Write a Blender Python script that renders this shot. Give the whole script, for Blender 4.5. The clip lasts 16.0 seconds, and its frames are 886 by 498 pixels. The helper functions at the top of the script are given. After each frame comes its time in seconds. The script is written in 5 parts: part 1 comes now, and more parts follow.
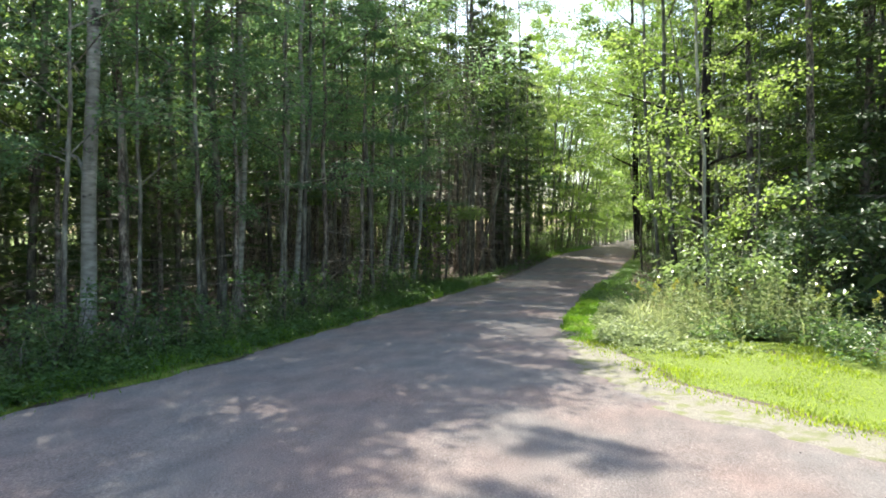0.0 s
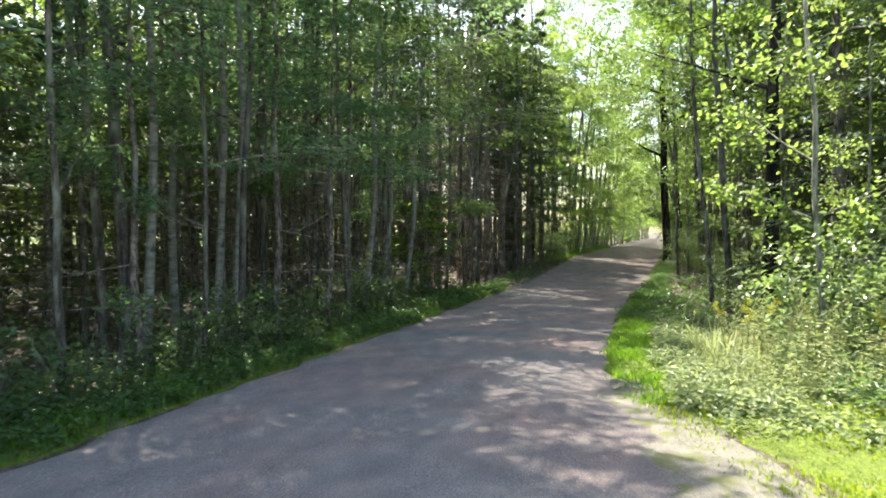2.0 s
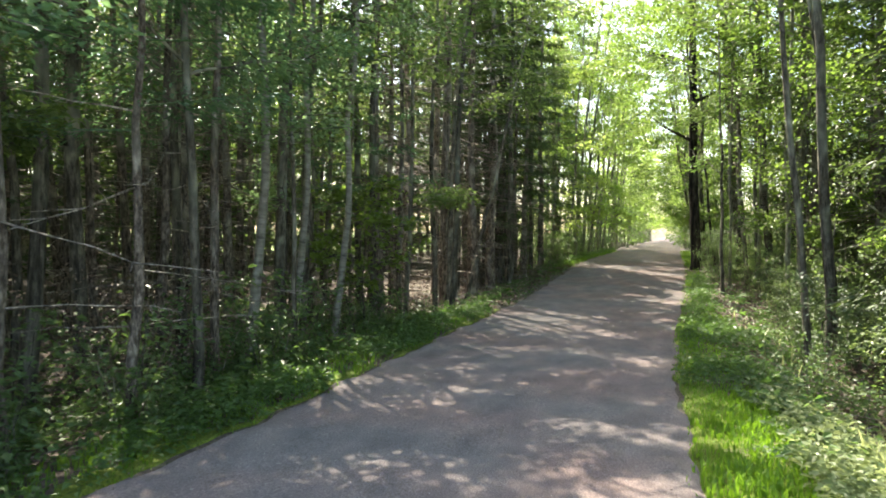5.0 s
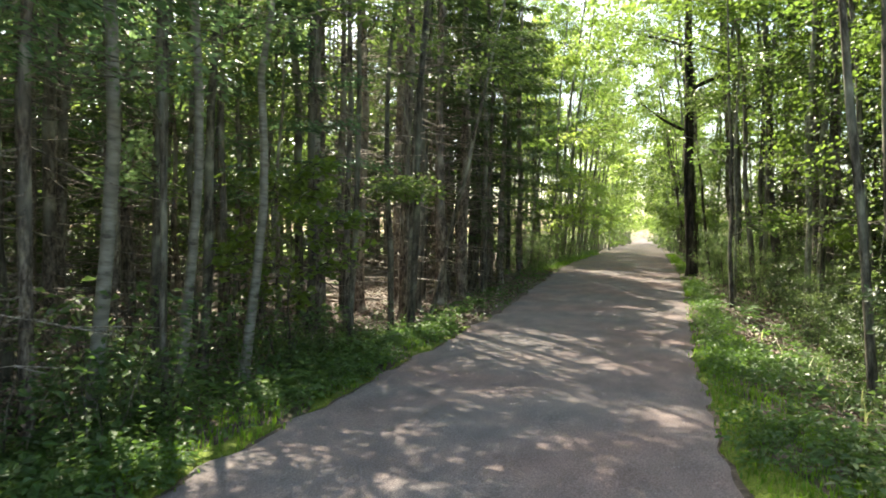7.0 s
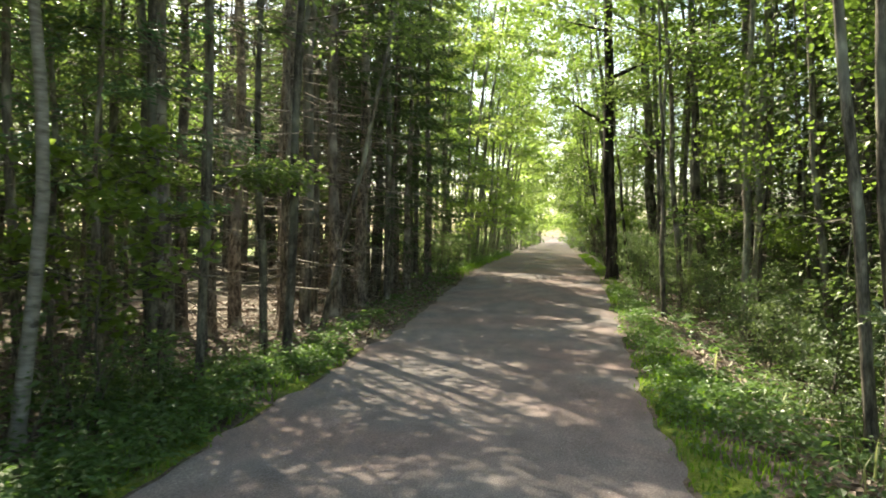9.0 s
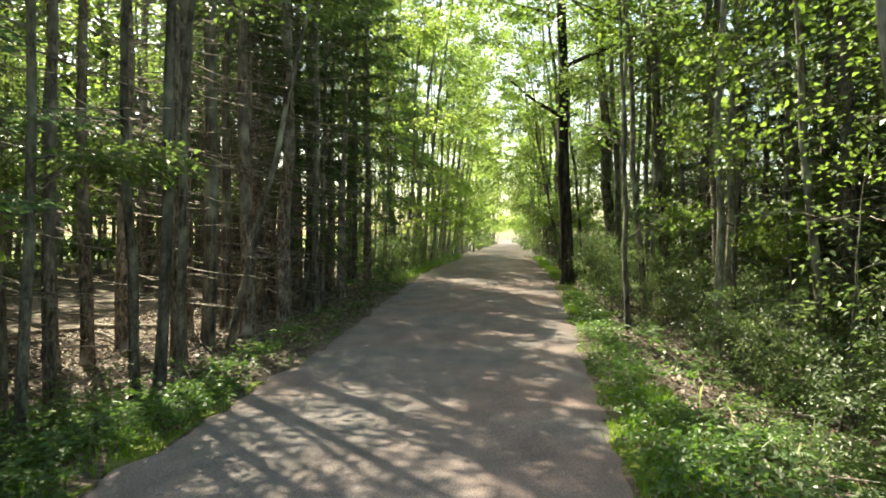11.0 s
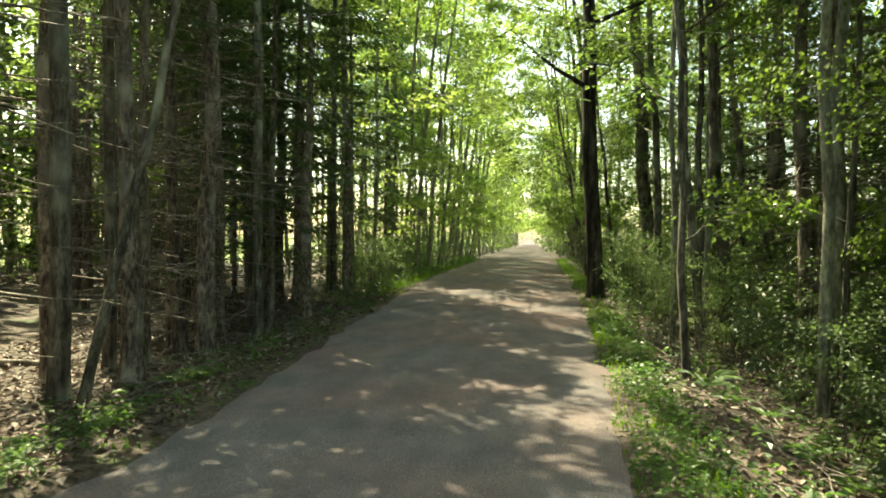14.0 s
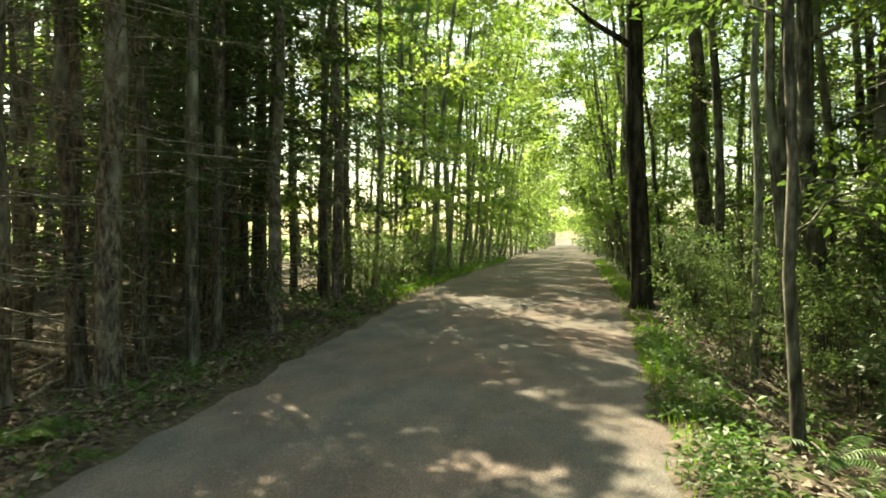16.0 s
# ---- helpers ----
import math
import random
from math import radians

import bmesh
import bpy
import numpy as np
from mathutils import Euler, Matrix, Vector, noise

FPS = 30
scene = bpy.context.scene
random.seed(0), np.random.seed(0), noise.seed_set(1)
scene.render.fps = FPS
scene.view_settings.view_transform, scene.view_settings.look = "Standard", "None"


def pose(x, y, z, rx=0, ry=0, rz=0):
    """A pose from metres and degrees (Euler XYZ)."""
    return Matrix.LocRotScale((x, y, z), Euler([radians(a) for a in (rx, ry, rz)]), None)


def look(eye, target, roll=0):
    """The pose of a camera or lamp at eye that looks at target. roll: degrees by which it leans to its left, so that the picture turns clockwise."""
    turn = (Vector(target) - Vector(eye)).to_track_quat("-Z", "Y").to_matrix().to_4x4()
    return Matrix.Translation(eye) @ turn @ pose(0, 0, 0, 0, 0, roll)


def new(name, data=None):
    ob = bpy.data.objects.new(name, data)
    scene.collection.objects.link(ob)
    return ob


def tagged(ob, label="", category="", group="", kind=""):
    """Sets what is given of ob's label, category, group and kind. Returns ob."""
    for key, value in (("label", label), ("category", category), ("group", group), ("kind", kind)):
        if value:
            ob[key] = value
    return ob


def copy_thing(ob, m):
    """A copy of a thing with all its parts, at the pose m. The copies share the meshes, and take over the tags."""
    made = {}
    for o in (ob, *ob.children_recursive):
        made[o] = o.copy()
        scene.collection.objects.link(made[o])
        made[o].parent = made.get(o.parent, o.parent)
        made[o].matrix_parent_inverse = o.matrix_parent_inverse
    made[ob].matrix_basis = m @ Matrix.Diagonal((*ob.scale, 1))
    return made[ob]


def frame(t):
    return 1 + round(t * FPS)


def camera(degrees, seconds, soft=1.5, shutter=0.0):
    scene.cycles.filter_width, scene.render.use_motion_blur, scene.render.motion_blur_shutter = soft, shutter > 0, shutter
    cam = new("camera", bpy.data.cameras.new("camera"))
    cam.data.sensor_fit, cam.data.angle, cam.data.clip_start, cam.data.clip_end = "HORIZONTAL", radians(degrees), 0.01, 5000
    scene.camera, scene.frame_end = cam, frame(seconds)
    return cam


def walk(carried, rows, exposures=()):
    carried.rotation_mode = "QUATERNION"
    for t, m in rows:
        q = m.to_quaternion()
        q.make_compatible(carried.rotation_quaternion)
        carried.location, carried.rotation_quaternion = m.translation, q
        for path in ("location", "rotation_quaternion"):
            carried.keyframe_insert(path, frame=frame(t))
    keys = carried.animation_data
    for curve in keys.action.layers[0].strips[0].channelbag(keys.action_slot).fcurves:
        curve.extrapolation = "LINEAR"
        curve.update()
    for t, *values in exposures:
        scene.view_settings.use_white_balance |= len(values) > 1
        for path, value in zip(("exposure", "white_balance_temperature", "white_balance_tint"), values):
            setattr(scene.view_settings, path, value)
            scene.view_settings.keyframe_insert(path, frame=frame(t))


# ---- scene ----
cam = camera(64.0, 16.0, soft=1.8, shutter=0.3)
METRES, EYE, TILT, LEAN, TURN = 24.286, 1.7, 0.0, 0.0, 17.2
ROWS = [
    (0.0, 0.0, 0.0, 0.0, -0.0, -1.32, 0.04),
    (0.5, 0.0037, 0.0364, 0.0003, 0.11, -1.32, -0.06),
    (1.0, 0.0056, 0.0765, -0.0003, 0.57, -1.31, -0.05),
    (1.5, 0.0068, 0.1207, 0.0001, 0.71, -1.35, 0.16),
    (2.0, 0.0101, 0.1672, -0.0002, 0.71, -1.36, 0.33),
    (2.5, 0.0145, 0.2143, -0.001, 0.65, -1.35, 0.28),
    (3.0, 0.0199, 0.2592, -0.0009, 0.62, -1.37, 0.12),
    (3.5, 0.0251, 0.3019, -0.001, 0.6, -1.34, -0.07),
    (4.0, 0.03, 0.3427, -0.0005, 0.56, -1.38, -0.25),
    (6.5, 0.0476, 0.5081, -0.002, 0.03, -1.28, -0.63),
    (7.0, 0.0515, 0.5336, -0.0021, -1.31, -1.25, -0.65),
    (7.5, 0.0553, 0.5583, -0.0021, -2.78, -1.26, -0.71),
    (8.0, 0.0587, 0.5833, -0.002, -4.05, -1.25, -0.73),
    (8.5, 0.0629, 0.6076, -0.002, -5.7, -1.25, -0.71),
    (9.0, 0.0685, 0.6303, -0.0019, -8.39, -1.2, -0.72),
    (9.5, 0.0744, 0.6502, -0.0018, -10.81, -1.14, -0.7),
    (12.0, 0.1147, 0.7498, -0.0004, -12.1, -1.01, -0.31),
    (12.5, 0.1246, 0.7748, -0.0, -11.55, -1.02, -0.3),
    (13.0, 0.1347, 0.8011, 0.0005, -11.01, -1.03, -0.32),
    (13.5, 0.1449, 0.8282, 0.0005, -10.51, -1.04, -0.31),
    (14.0, 0.1559, 0.8563, 0.0001, -9.95, -1.02, -0.28),
    (14.5, 0.1666, 0.8848, -0.0006, -8.96, -1.02, -0.35),
    (15.0, 0.177, 0.9139, -0.0013, -8.1, -1.01, -0.3),
    (15.5, 0.1873, 0.9429, -0.0025, -7.32, -0.98, -0.36),
    (16.0, 0.1979, 0.9718, -0.0037, -6.91, -0.99, -0.31),
]
EXPOSURES = [(0.0, 1.70, 6800, 2), (0.5, 1.58, 6820, 2), (1.0, 1.62, 6850, 3), (1.5, 1.80, 6900, 4), (2.0, 1.88, 7000, 4), (2.5, 1.65, 7100, 5), (3.0, 1.85, 7200, 5), (3.6, 2.00, 7300, 5), (6.4, 2.32, 7300, 6), (7.2, 2.08, 7600, 5), (9.5, 2.02, 8000, 2), (12.5, 2.10, 8300, -4), (13.5, 2.00, 8700, -7), (16.0, 2.06, 9500, -11)]
walk(cam, [(t, pose(0, 0, EYE, TILT, LEAN, TURN) @ pose(METRES * x, METRES * y, METRES * z, 90 + pitch, roll, yaw)) for t, x, y, z, yaw, pitch, roll in ROWS], exposures=EXPOSURES)


# ---- world, sun, exposure ----
SUN_DIR = Vector((-0.62, 0.78, 0.0)).normalized()   # level direction towards the sun
SUN_UP = radians(52)
world = bpy.data.worlds.new("sky")
scene.world = world
world.use_nodes = True
wn = world.node_tree.nodes
sky = wn.new("ShaderNodeTexSky")
sky.sky_type = "NISHITA"
sky.sun_disc = False
sky.sun_elevation = SUN_UP
sky.sun_rotation = math.atan2(SUN_DIR.x, SUN_DIR.y)
sky.air_density, sky.dust_density, sky.ozone_density = 1.0, 2.0, 1.0
wn["Background"].inputs["Strength"].default_value = 0.132
world.node_tree.links.new(sky.outputs["Color"], wn["Background"].inputs["Color"])

sun_data = bpy.data.lights.new("sun", "SUN")
sun_data.energy, sun_data.angle, sun_data.color = 5.0, radians(0.55), (1.0, 0.955, 0.88)
sun = new("sun", sun_data)
toward = Vector((SUN_DIR.x * math.cos(SUN_UP), SUN_DIR.y * math.cos(SUN_UP), math.sin(SUN_UP)))
sun.matrix_world = look(toward * 60, (0, 0, 0))


# ---- materials ----
def nodes_of(name):
    mat = bpy.data.materials.new(name)
    mat.use_nodes = True
    tree = mat.node_tree
    return mat, tree, tree.nodes["Principled BSDF"], tree.nodes["Material Output"]


def add(tree, kind, **inputs):
    node = tree.nodes.new(kind)
    for key, value in inputs.items():
        node.inputs[key.replace("_", " ")].default_value = value
    return node


def ramp(tree, fac, stops):
    node = tree.nodes.new("ShaderNodeValToRGB")
    el = node.color_ramp.elements
    while len(el) < len(stops):
        el.new(0.5)
    for e, (p, c) in zip(el, stops):
        e.position, e.color = p, (*c, 1)
    tree.links.new(fac, node.inputs["Fac"])
    return node.outputs["Color"]


def mixed(tree, fac, a, b, how="MIX"):
    node = tree.nodes.new("ShaderNodeMix")
    node.data_type, node.blend_type = "RGBA", how
    for sock, v in ((node.inputs[0], fac), (node.inputs[6], a), (node.inputs[7], b)):
        if hasattr(v, "is_output"):
            tree.links.new(v, sock)
        else:
            sock.default_value = (*v, 1) if isinstance(v, tuple) else v
    return node.outputs[2]


def noise_of(tree, scale, detail=4.0, stretch=(1, 1, 1), coords="Object"):
    co = tree.nodes.new("ShaderNodeTexCoord")
    mp = tree.nodes.new("ShaderNodeMapping")
    mp.inputs["Scale"].default_value = stretch
    tree.links.new(co.outputs[coords], mp.inputs["Vector"])
    n = add(tree, "ShaderNodeTexNoise", Scale=scale, Detail=detail)
    tree.links.new(mp.outputs["Vector"], n.inputs["Vector"])
    return n.outputs["Fac"]


def bump_of(tree, bsdf, height, strength, distance):
    b = add(tree, "ShaderNodeBump", Strength=strength, Distance=distance)
    tree.links.new(height, b.inputs["Height"])
    tree.links.new(b.outputs["Normal"], bsdf.inputs["Normal"])


def leaf_material(name, dark, light, glow, through_share=0.45, rough=0.36, gloss=0.45):
    """Thin leaf: a glossy top and light that shines through it."""
    mat, tree, bsdf, out = nodes_of(name)
    geo = tree.nodes.new("ShaderNodeNewGeometry")
    info = tree.nodes.new("ShaderNodeObjectInfo")
    mid = tuple((a + b) / 2 for a, b in zip(dark, light))
    col = ramp(tree, geo.outputs["Random Per Island"], [(0.0, dark), (0.55, mid), (1.0, light)])
    tone = ramp(tree, info.outputs["Random"], [(0.0, (0.78, 0.86, 0.8)), (1.0, (1.12, 1.06, 1.0))])
    col = mixed(tree, 1.0, col, tone, "MULTIPLY")
    tree.links.new(col, bsdf.inputs["Base Color"])
    bsdf.inputs["Roughness"].default_value = rough
    bsdf.inputs["Specular IOR Level"].default_value = gloss
    tr = tree.nodes.new("ShaderNodeBsdfTranslucent")
    shine = ramp(tree, geo.outputs["Random Per Island"], [(0.0, tuple(c * 0.75 for c in glow)), (1.0, glow)])
    shine = mixed(tree, 1.0, shine, tone, "MULTIPLY")
    tree.links.new(shine, tr.inputs["Color"])
    mx = tree.nodes.new("ShaderNodeMixShader")
    mx.inputs["Fac"].default_value = through_share
    tree.links.new(bsdf.outputs["BSDF"], mx.inputs[1])
    tree.links.new(tr.outputs["BSDF"], mx.inputs[2])
    tree.links.new(mx.outputs["Shader"], out.inputs["Surface"])
    return mat


def bark_material(name, dark, light, patch, patch_at=0.62, ridge=18.0, bump=0.6, stretch=0.16):
    """Bark: ridges along the trunk, lichen patches, knots."""
    mat, tree, bsdf, out = nodes_of(name)
    grain = noise_of(tree, ridge, 6, (1, 1, stretch))
    broad = noise_of(tree, 1.7, 3, (1, 1, 0.6))
    info = tree.nodes.new("ShaderNodeObjectInfo")
    fine = noise_of(tree, ridge * 3.1, 4, (1, 1, 0.3))
    col = ramp(tree, grain, [(0.39, dark), (0.6, light)])
    col = mixed(tree, 1.0, col, ramp(tree, fine, [(0.38, (0.62, 0.61, 0.6)), (0.58, (1.12, 1.11, 1.1))]), "MULTIPLY")
    spots = ramp(tree, broad, [(patch_at - 0.06, (0, 0, 0)), (patch_at + 0.08, (1, 1, 1))])
    col = mixed(tree, spots, col, patch)
    mottle = noise_of(tree, 6.5, 4, (1, 1, 0.55))
    col = mixed(tree, 1.0, col, ramp(tree, mottle, [(0.4, (0.66, 0.66, 0.66)), (0.52, (1.0, 1.0, 1.0)), (0.64, (1.4, 1.42, 1.36))]), "MULTIPLY")
    tone = ramp(tree, info.outputs["Random"], [(0.0, (0.74, 0.73, 0.72)), (1.0, (1.2, 1.17, 1.15))])
    col = mixed(tree, 1.0, col, tone, "MULTIPLY")
    tree.links.new(col, bsdf.inputs["Base Color"])
    bsdf.inputs["Roughness"].default_value = 0.9
    bsdf.inputs["Specular IOR Level"].default_value = 0.2
    bump_of(tree, bsdf, grain, bump, 0.02)
    return mat


def birch_material():
    mat, tree, bsdf, out = nodes_of("birch_bark")
    ring = noise_of(tree, 7.0, 5, (1, 1, 2.6))
    broad = noise_of(tree, 2.2, 5, (1, 1, 0.7))
    scar = noise_of(tree, 3.4, 4, (1, 1, 1.5))
    col = ramp(tree, ring, [(0.3, (0.1, 0.09, 0.078)), (0.46, (0.24, 0.228, 0.2)), (0.72, (0.42, 0.41, 0.37))])
    grey = ramp(tree, broad, [(0.4, (0, 0, 0)), (0.6, (1, 1, 1))])
    col = mixed(tree, grey, col, mixed(tree, 0.7, col, (0.17, 0.16, 0.135)))
    dark = ramp(tree, scar, [(0.6, (0, 0, 0)), (0.68, (1, 1, 1))])
    col = mixed(tree, dark, col, (0.045, 0.04, 0.034))
    tree.links.new(col, bsdf.inputs["Base Color"])
    bsdf.inputs["Roughness"].default_value = 0.75
    bump_of(tree, bsdf, ring, 0.35, 0.01)
    return mat


def ground_material():
    """Forest floor: leaf litter and dark soil, green where moss and low plants grow."""
    mat, tree, bsdf, out = nodes_of("forest_floor")
    fine = noise_of(tree, 14.0, 8)
    mid = noise_of(tree, 1.6, 5)
    col = ramp(tree, fine, [(0.3, (0.045, 0.033, 0.025)), (0.52, (0.088, 0.066, 0.052)), (0.75, (0.19, 0.15, 0.125))])
    co = tree.nodes.new("ShaderNodeTexCoord")
    xyz = tree.nodes.new("ShaderNodeSeparateXYZ")
    tree.links.new(co.outputs["Object"], xyz.inputs[0])
    west = tree.nodes.new("ShaderNodeMapRange")
    west.inputs[1].default_value, west.inputs[2].default_value = -16.0, -22.0
    north = tree.nodes.new("ShaderNodeMapRange")
    north.inputs[1].default_value, north.inputs[2].default_value = 46.0, 54.0
    both = tree.nodes.new("ShaderNodeMath")
    both.operation = "MULTIPLY"
    tree.links.new(xyz.outputs["X"], west.inputs[0])
    tree.links.new(xyz.outputs["Y"], north.inputs[0])
    tree.links.new(west.outputs[0], both.inputs[0])
    tree.links.new(north.outputs[0], both.inputs[1])
    meadow = ramp(tree, fine, [(0.3, (0.12, 0.17, 0.04)), (0.7, (0.22, 0.27, 0.07))])
    col = mixed(tree, both.outputs[0], col, meadow)
    moss = ramp(tree, mid, [(0.57, (0, 0, 0)), (0.7, (1, 1, 1))])
    col = mixed(tree, moss, col, (0.05, 0.075, 0.022))
    tree.links.new(col, bsdf.inputs["Base Color"])
    bsdf.inputs["Roughness"].default_value = 0.95
    bump_of(tree, bsdf, fine, 0.8, 0.05)
    return mat


def gravel_material():
    """Packed crushed stone: fine grit, reddish patches, paler worn tracks."""
    mat, tree, bsdf, out = nodes_of("packed_gravel")
    grit = noise_of(tree, 75.0, 8)
    speck = noise_of(tree, 38.0, 3)
    broad = noise_of(tree, 0.55, 5)
    mid = noise_of(tree, 3.2, 6, (1, 0.55, 1))
    col = ramp(tree, grit, [(0.28, (0.13, 0.117, 0.115)), (0.5, (0.212, 0.191, 0.188)), (0.74, (0.34, 0.308, 0.302))])
    rose = ramp(tree, broad, [(0.4, (0, 0, 0)), (0.66, (1, 1, 1))])
    col = mixed(tree, rose, col, mixed(tree, 1.0, col, (1.18, 0.98, 0.93), "MULTIPLY"))
    worn = ramp(tree, mid, [(0.3, (0.76, 0.77, 0.79)), (0.7, (1.15, 1.12, 1.1))])
    col = mixed(tree, 1.0, col, worn, "MULTIPLY")
    stones = ramp(tree, speck, [(0.68, (0, 0, 0)), (0.74, (1, 1, 1))])
    col = mixed(tree, stones, col, (0.4, 0.37, 0.35))
    tree.links.new(col, bsdf.inputs["Base Color"])
    bsdf.inputs["Roughness"].default_value = 0.95
    bsdf.inputs["Diffuse Roughness"].default_value = 0.6
    bsdf.inputs["Specular IOR Level"].default_value = 0.06
    bump_of(tree, bsdf, grit, 0.6, 0.014)
    return mat


def litter_material():
    mat, tree, bsdf, out = nodes_of("dry_leaves")
    geo = tree.nodes.new("ShaderNodeNewGeometry")
    col = ramp(tree, geo.outputs["Random Per Island"], [(0.0, (0.08, 0.055, 0.04)), (0.5, (0.17, 0.115, 0.085)), (0.85, (0.28, 0.21, 0.17)), (1.0, (0.4, 0.34, 0.29))])
    tree.links.new(col, bsdf.inputs["Base Color"])
    bsdf.inputs["Roughness"].default_value = 0.6
    return mat


LEAF = leaf_material("hardwood_leaf", (0.045, 0.085, 0.03), (0.11, 0.155, 0.06), (0.27, 0.4, 0.1), 0.44, 0.36)
LEAF_MAPLE = leaf_material("maple_leaf", (0.045, 0.095, 0.017), (0.11, 0.17, 0.032), (0.31, 0.47, 0.085), 0.44, 0.38, 0.5)
# Hardwood leaf made brighter: the sunlight on it is put into the colour.
LEAF_SUNLIT = leaf_material("sunny_leaf", (0.055, 0.11, 0.03), (0.14, 0.2, 0.06), (0.47, 0.64, 0.15), 0.57)
LEAF_SHRUB = leaf_material("shrub_leaf", (0.05, 0.095, 0.03), (0.22, 0.29, 0.14), (0.4, 0.56, 0.17), 0.34, 0.36, 0.8)
LEAF_FINE = leaf_material("thicket_leaf", (0.05, 0.1, 0.035), (0.16, 0.225, 0.09), (0.32, 0.46, 0.15), 0.38, 0.45, 0.5)
LEAF_HERB = leaf_material("herb_leaf", (0.035, 0.085, 0.025), (0.1, 0.175, 0.06), (0.2, 0.36, 0.07), 0.4, 0.46)
# Brighter maple leaf; the sun shining through is put into its colour.
LEAF_SUN = leaf_material("backlit_leaf", (0.06, 0.12, 0.02), (0.16, 0.23, 0.06), (0.46, 0.63, 0.15), 0.44, 0.45, 0.4)
LEAF_BEECH = leaf_material("beech_leaf", (0.065, 0.125, 0.062), (0.16, 0.24, 0.135), (0.34, 0.54, 0.22), 0.46, 0.4, 0.6)
NEEDLE = leaf_material("conifer_needles", (0.032, 0.062, 0.028), (0.078, 0.12, 0.05), (0.14, 0.21, 0.055), 0.32, 0.5)
HEMLOCK = leaf_material("hemlock_needles", (0.05, 0.105, 0.06), (0.115, 0.2, 0.115), (0.2, 0.36, 0.15), 0.4, 0.42)
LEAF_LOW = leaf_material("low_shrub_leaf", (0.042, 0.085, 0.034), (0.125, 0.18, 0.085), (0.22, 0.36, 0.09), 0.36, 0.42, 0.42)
GRASS = leaf_material("grass_blade", (0.055, 0.135, 0.018), (0.13, 0.235, 0.035), (0.29, 0.53, 0.04), 0.42, 0.42)
LAWN = leaf_material("lawn_blade", (0.1, 0.16, 0.016), (0.24, 0.3, 0.035), (0.52, 0.64, 0.05), 0.45, 0.42)
STRAW = leaf_material("dry_blade", (0.2, 0.18, 0.085), (0.36, 0.33, 0.17), (0.4, 0.38, 0.16), 0.3, 0.6)
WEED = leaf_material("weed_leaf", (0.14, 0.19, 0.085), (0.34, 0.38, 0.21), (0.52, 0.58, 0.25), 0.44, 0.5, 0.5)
LEAF_GLEAM = leaf_material("gleaming_leaf", (0.028, 0.055, 0.022), (0.11, 0.15, 0.075), (0.2, 0.31, 0.09), 0.22, 0.5, 0.75)
BARK_GREY = bark_material("grey_bark", (0.065, 0.06, 0.05), (0.19, 0.175, 0.15), (0.27, 0.275, 0.23), 0.55)
BARK_DARK = bark_material("dark_bark", (0.016, 0.014, 0.012), (0.07, 0.06, 0.05), (0.09, 0.09, 0.07), 0.6, 9.0, 1.0)
BARK_SPRUCE = bark_material("conifer_bark", (0.085, 0.07, 0.06), (0.28, 0.24, 0.21), (0.32, 0.305, 0.275), 0.55, 24.0, 1.0, 0.36)
# On the near right trunks, side light is put into this paler bark.
BARK_PALE = bark_material("pale_smooth_bark", (0.14, 0.14, 0.11), (0.3, 0.3, 0.25), (0.32, 0.33, 0.27), 0.6, 12.0, 0.3)
BARK_BIRCH = birch_material()
TWIG = bark_material("dead_twig", (0.15, 0.13, 0.115), (0.36, 0.325, 0.29), (0.36, 0.35, 0.32), 0.7, 30.0, 0.3)
FLOOR = ground_material()
GRAVEL = gravel_material()
LITTER = litter_material()


# ---- geometry helpers ----
rng = np.random.default_rng(7)


class Geo:
    """Gathers vertices and triangles."""

    def __init__(self):
        self.v, self.f, self.n = [], [], 0

    def put(self, verts, tris):
        verts, tris = np.asarray(verts, float).reshape(-1, 3), np.asarray(tris, int).reshape(-1, 3)
        self.v.append(verts), self.f.append(tris + self.n)
        self.n += len(verts)
        return self

    def arrays(self):
        if not self.v:
            return np.zeros((0, 3)), np.zeros((0, 3), int)
        return np.concatenate(self.v), np.concatenate(self.f)


def mesh_of(name, verts, tris, mats, smooth=False, slots=None):
    me = bpy.data.meshes.new(name)
    me.vertices.add(len(verts))
    me.vertices.foreach_set("co", np.ascontiguousarray(verts, np.float32).ravel())
    me.loops.add(len(tris) * 3)
    me.loops.foreach_set("vertex_index", np.ascontiguousarray(tris, np.int32).ravel())
    me.polygons.add(len(tris))
    me.polygons.foreach_set("loop_start", np.arange(0, len(tris) * 3, 3, dtype=np.int32))
    me.polygons.foreach_set("use_smooth", np.full(len(tris), smooth))
    if slots is not None:
        me.polygons.foreach_set("material_index", np.asarray(slots, np.int32))
    for m in mats:
        me.materials.append(m)
    me.update(calc_edges=True)
    me.validate()
    return me


def part(name, geo, mat, parent, label="", smooth=False):
    """One mesh under a thing or a part."""
    v, f = geo.arrays()
    ob = new(name, mesh_of(name, v, f, [mat], smooth))
    ob.parent = parent
    return tagged(ob, label) if label else ob


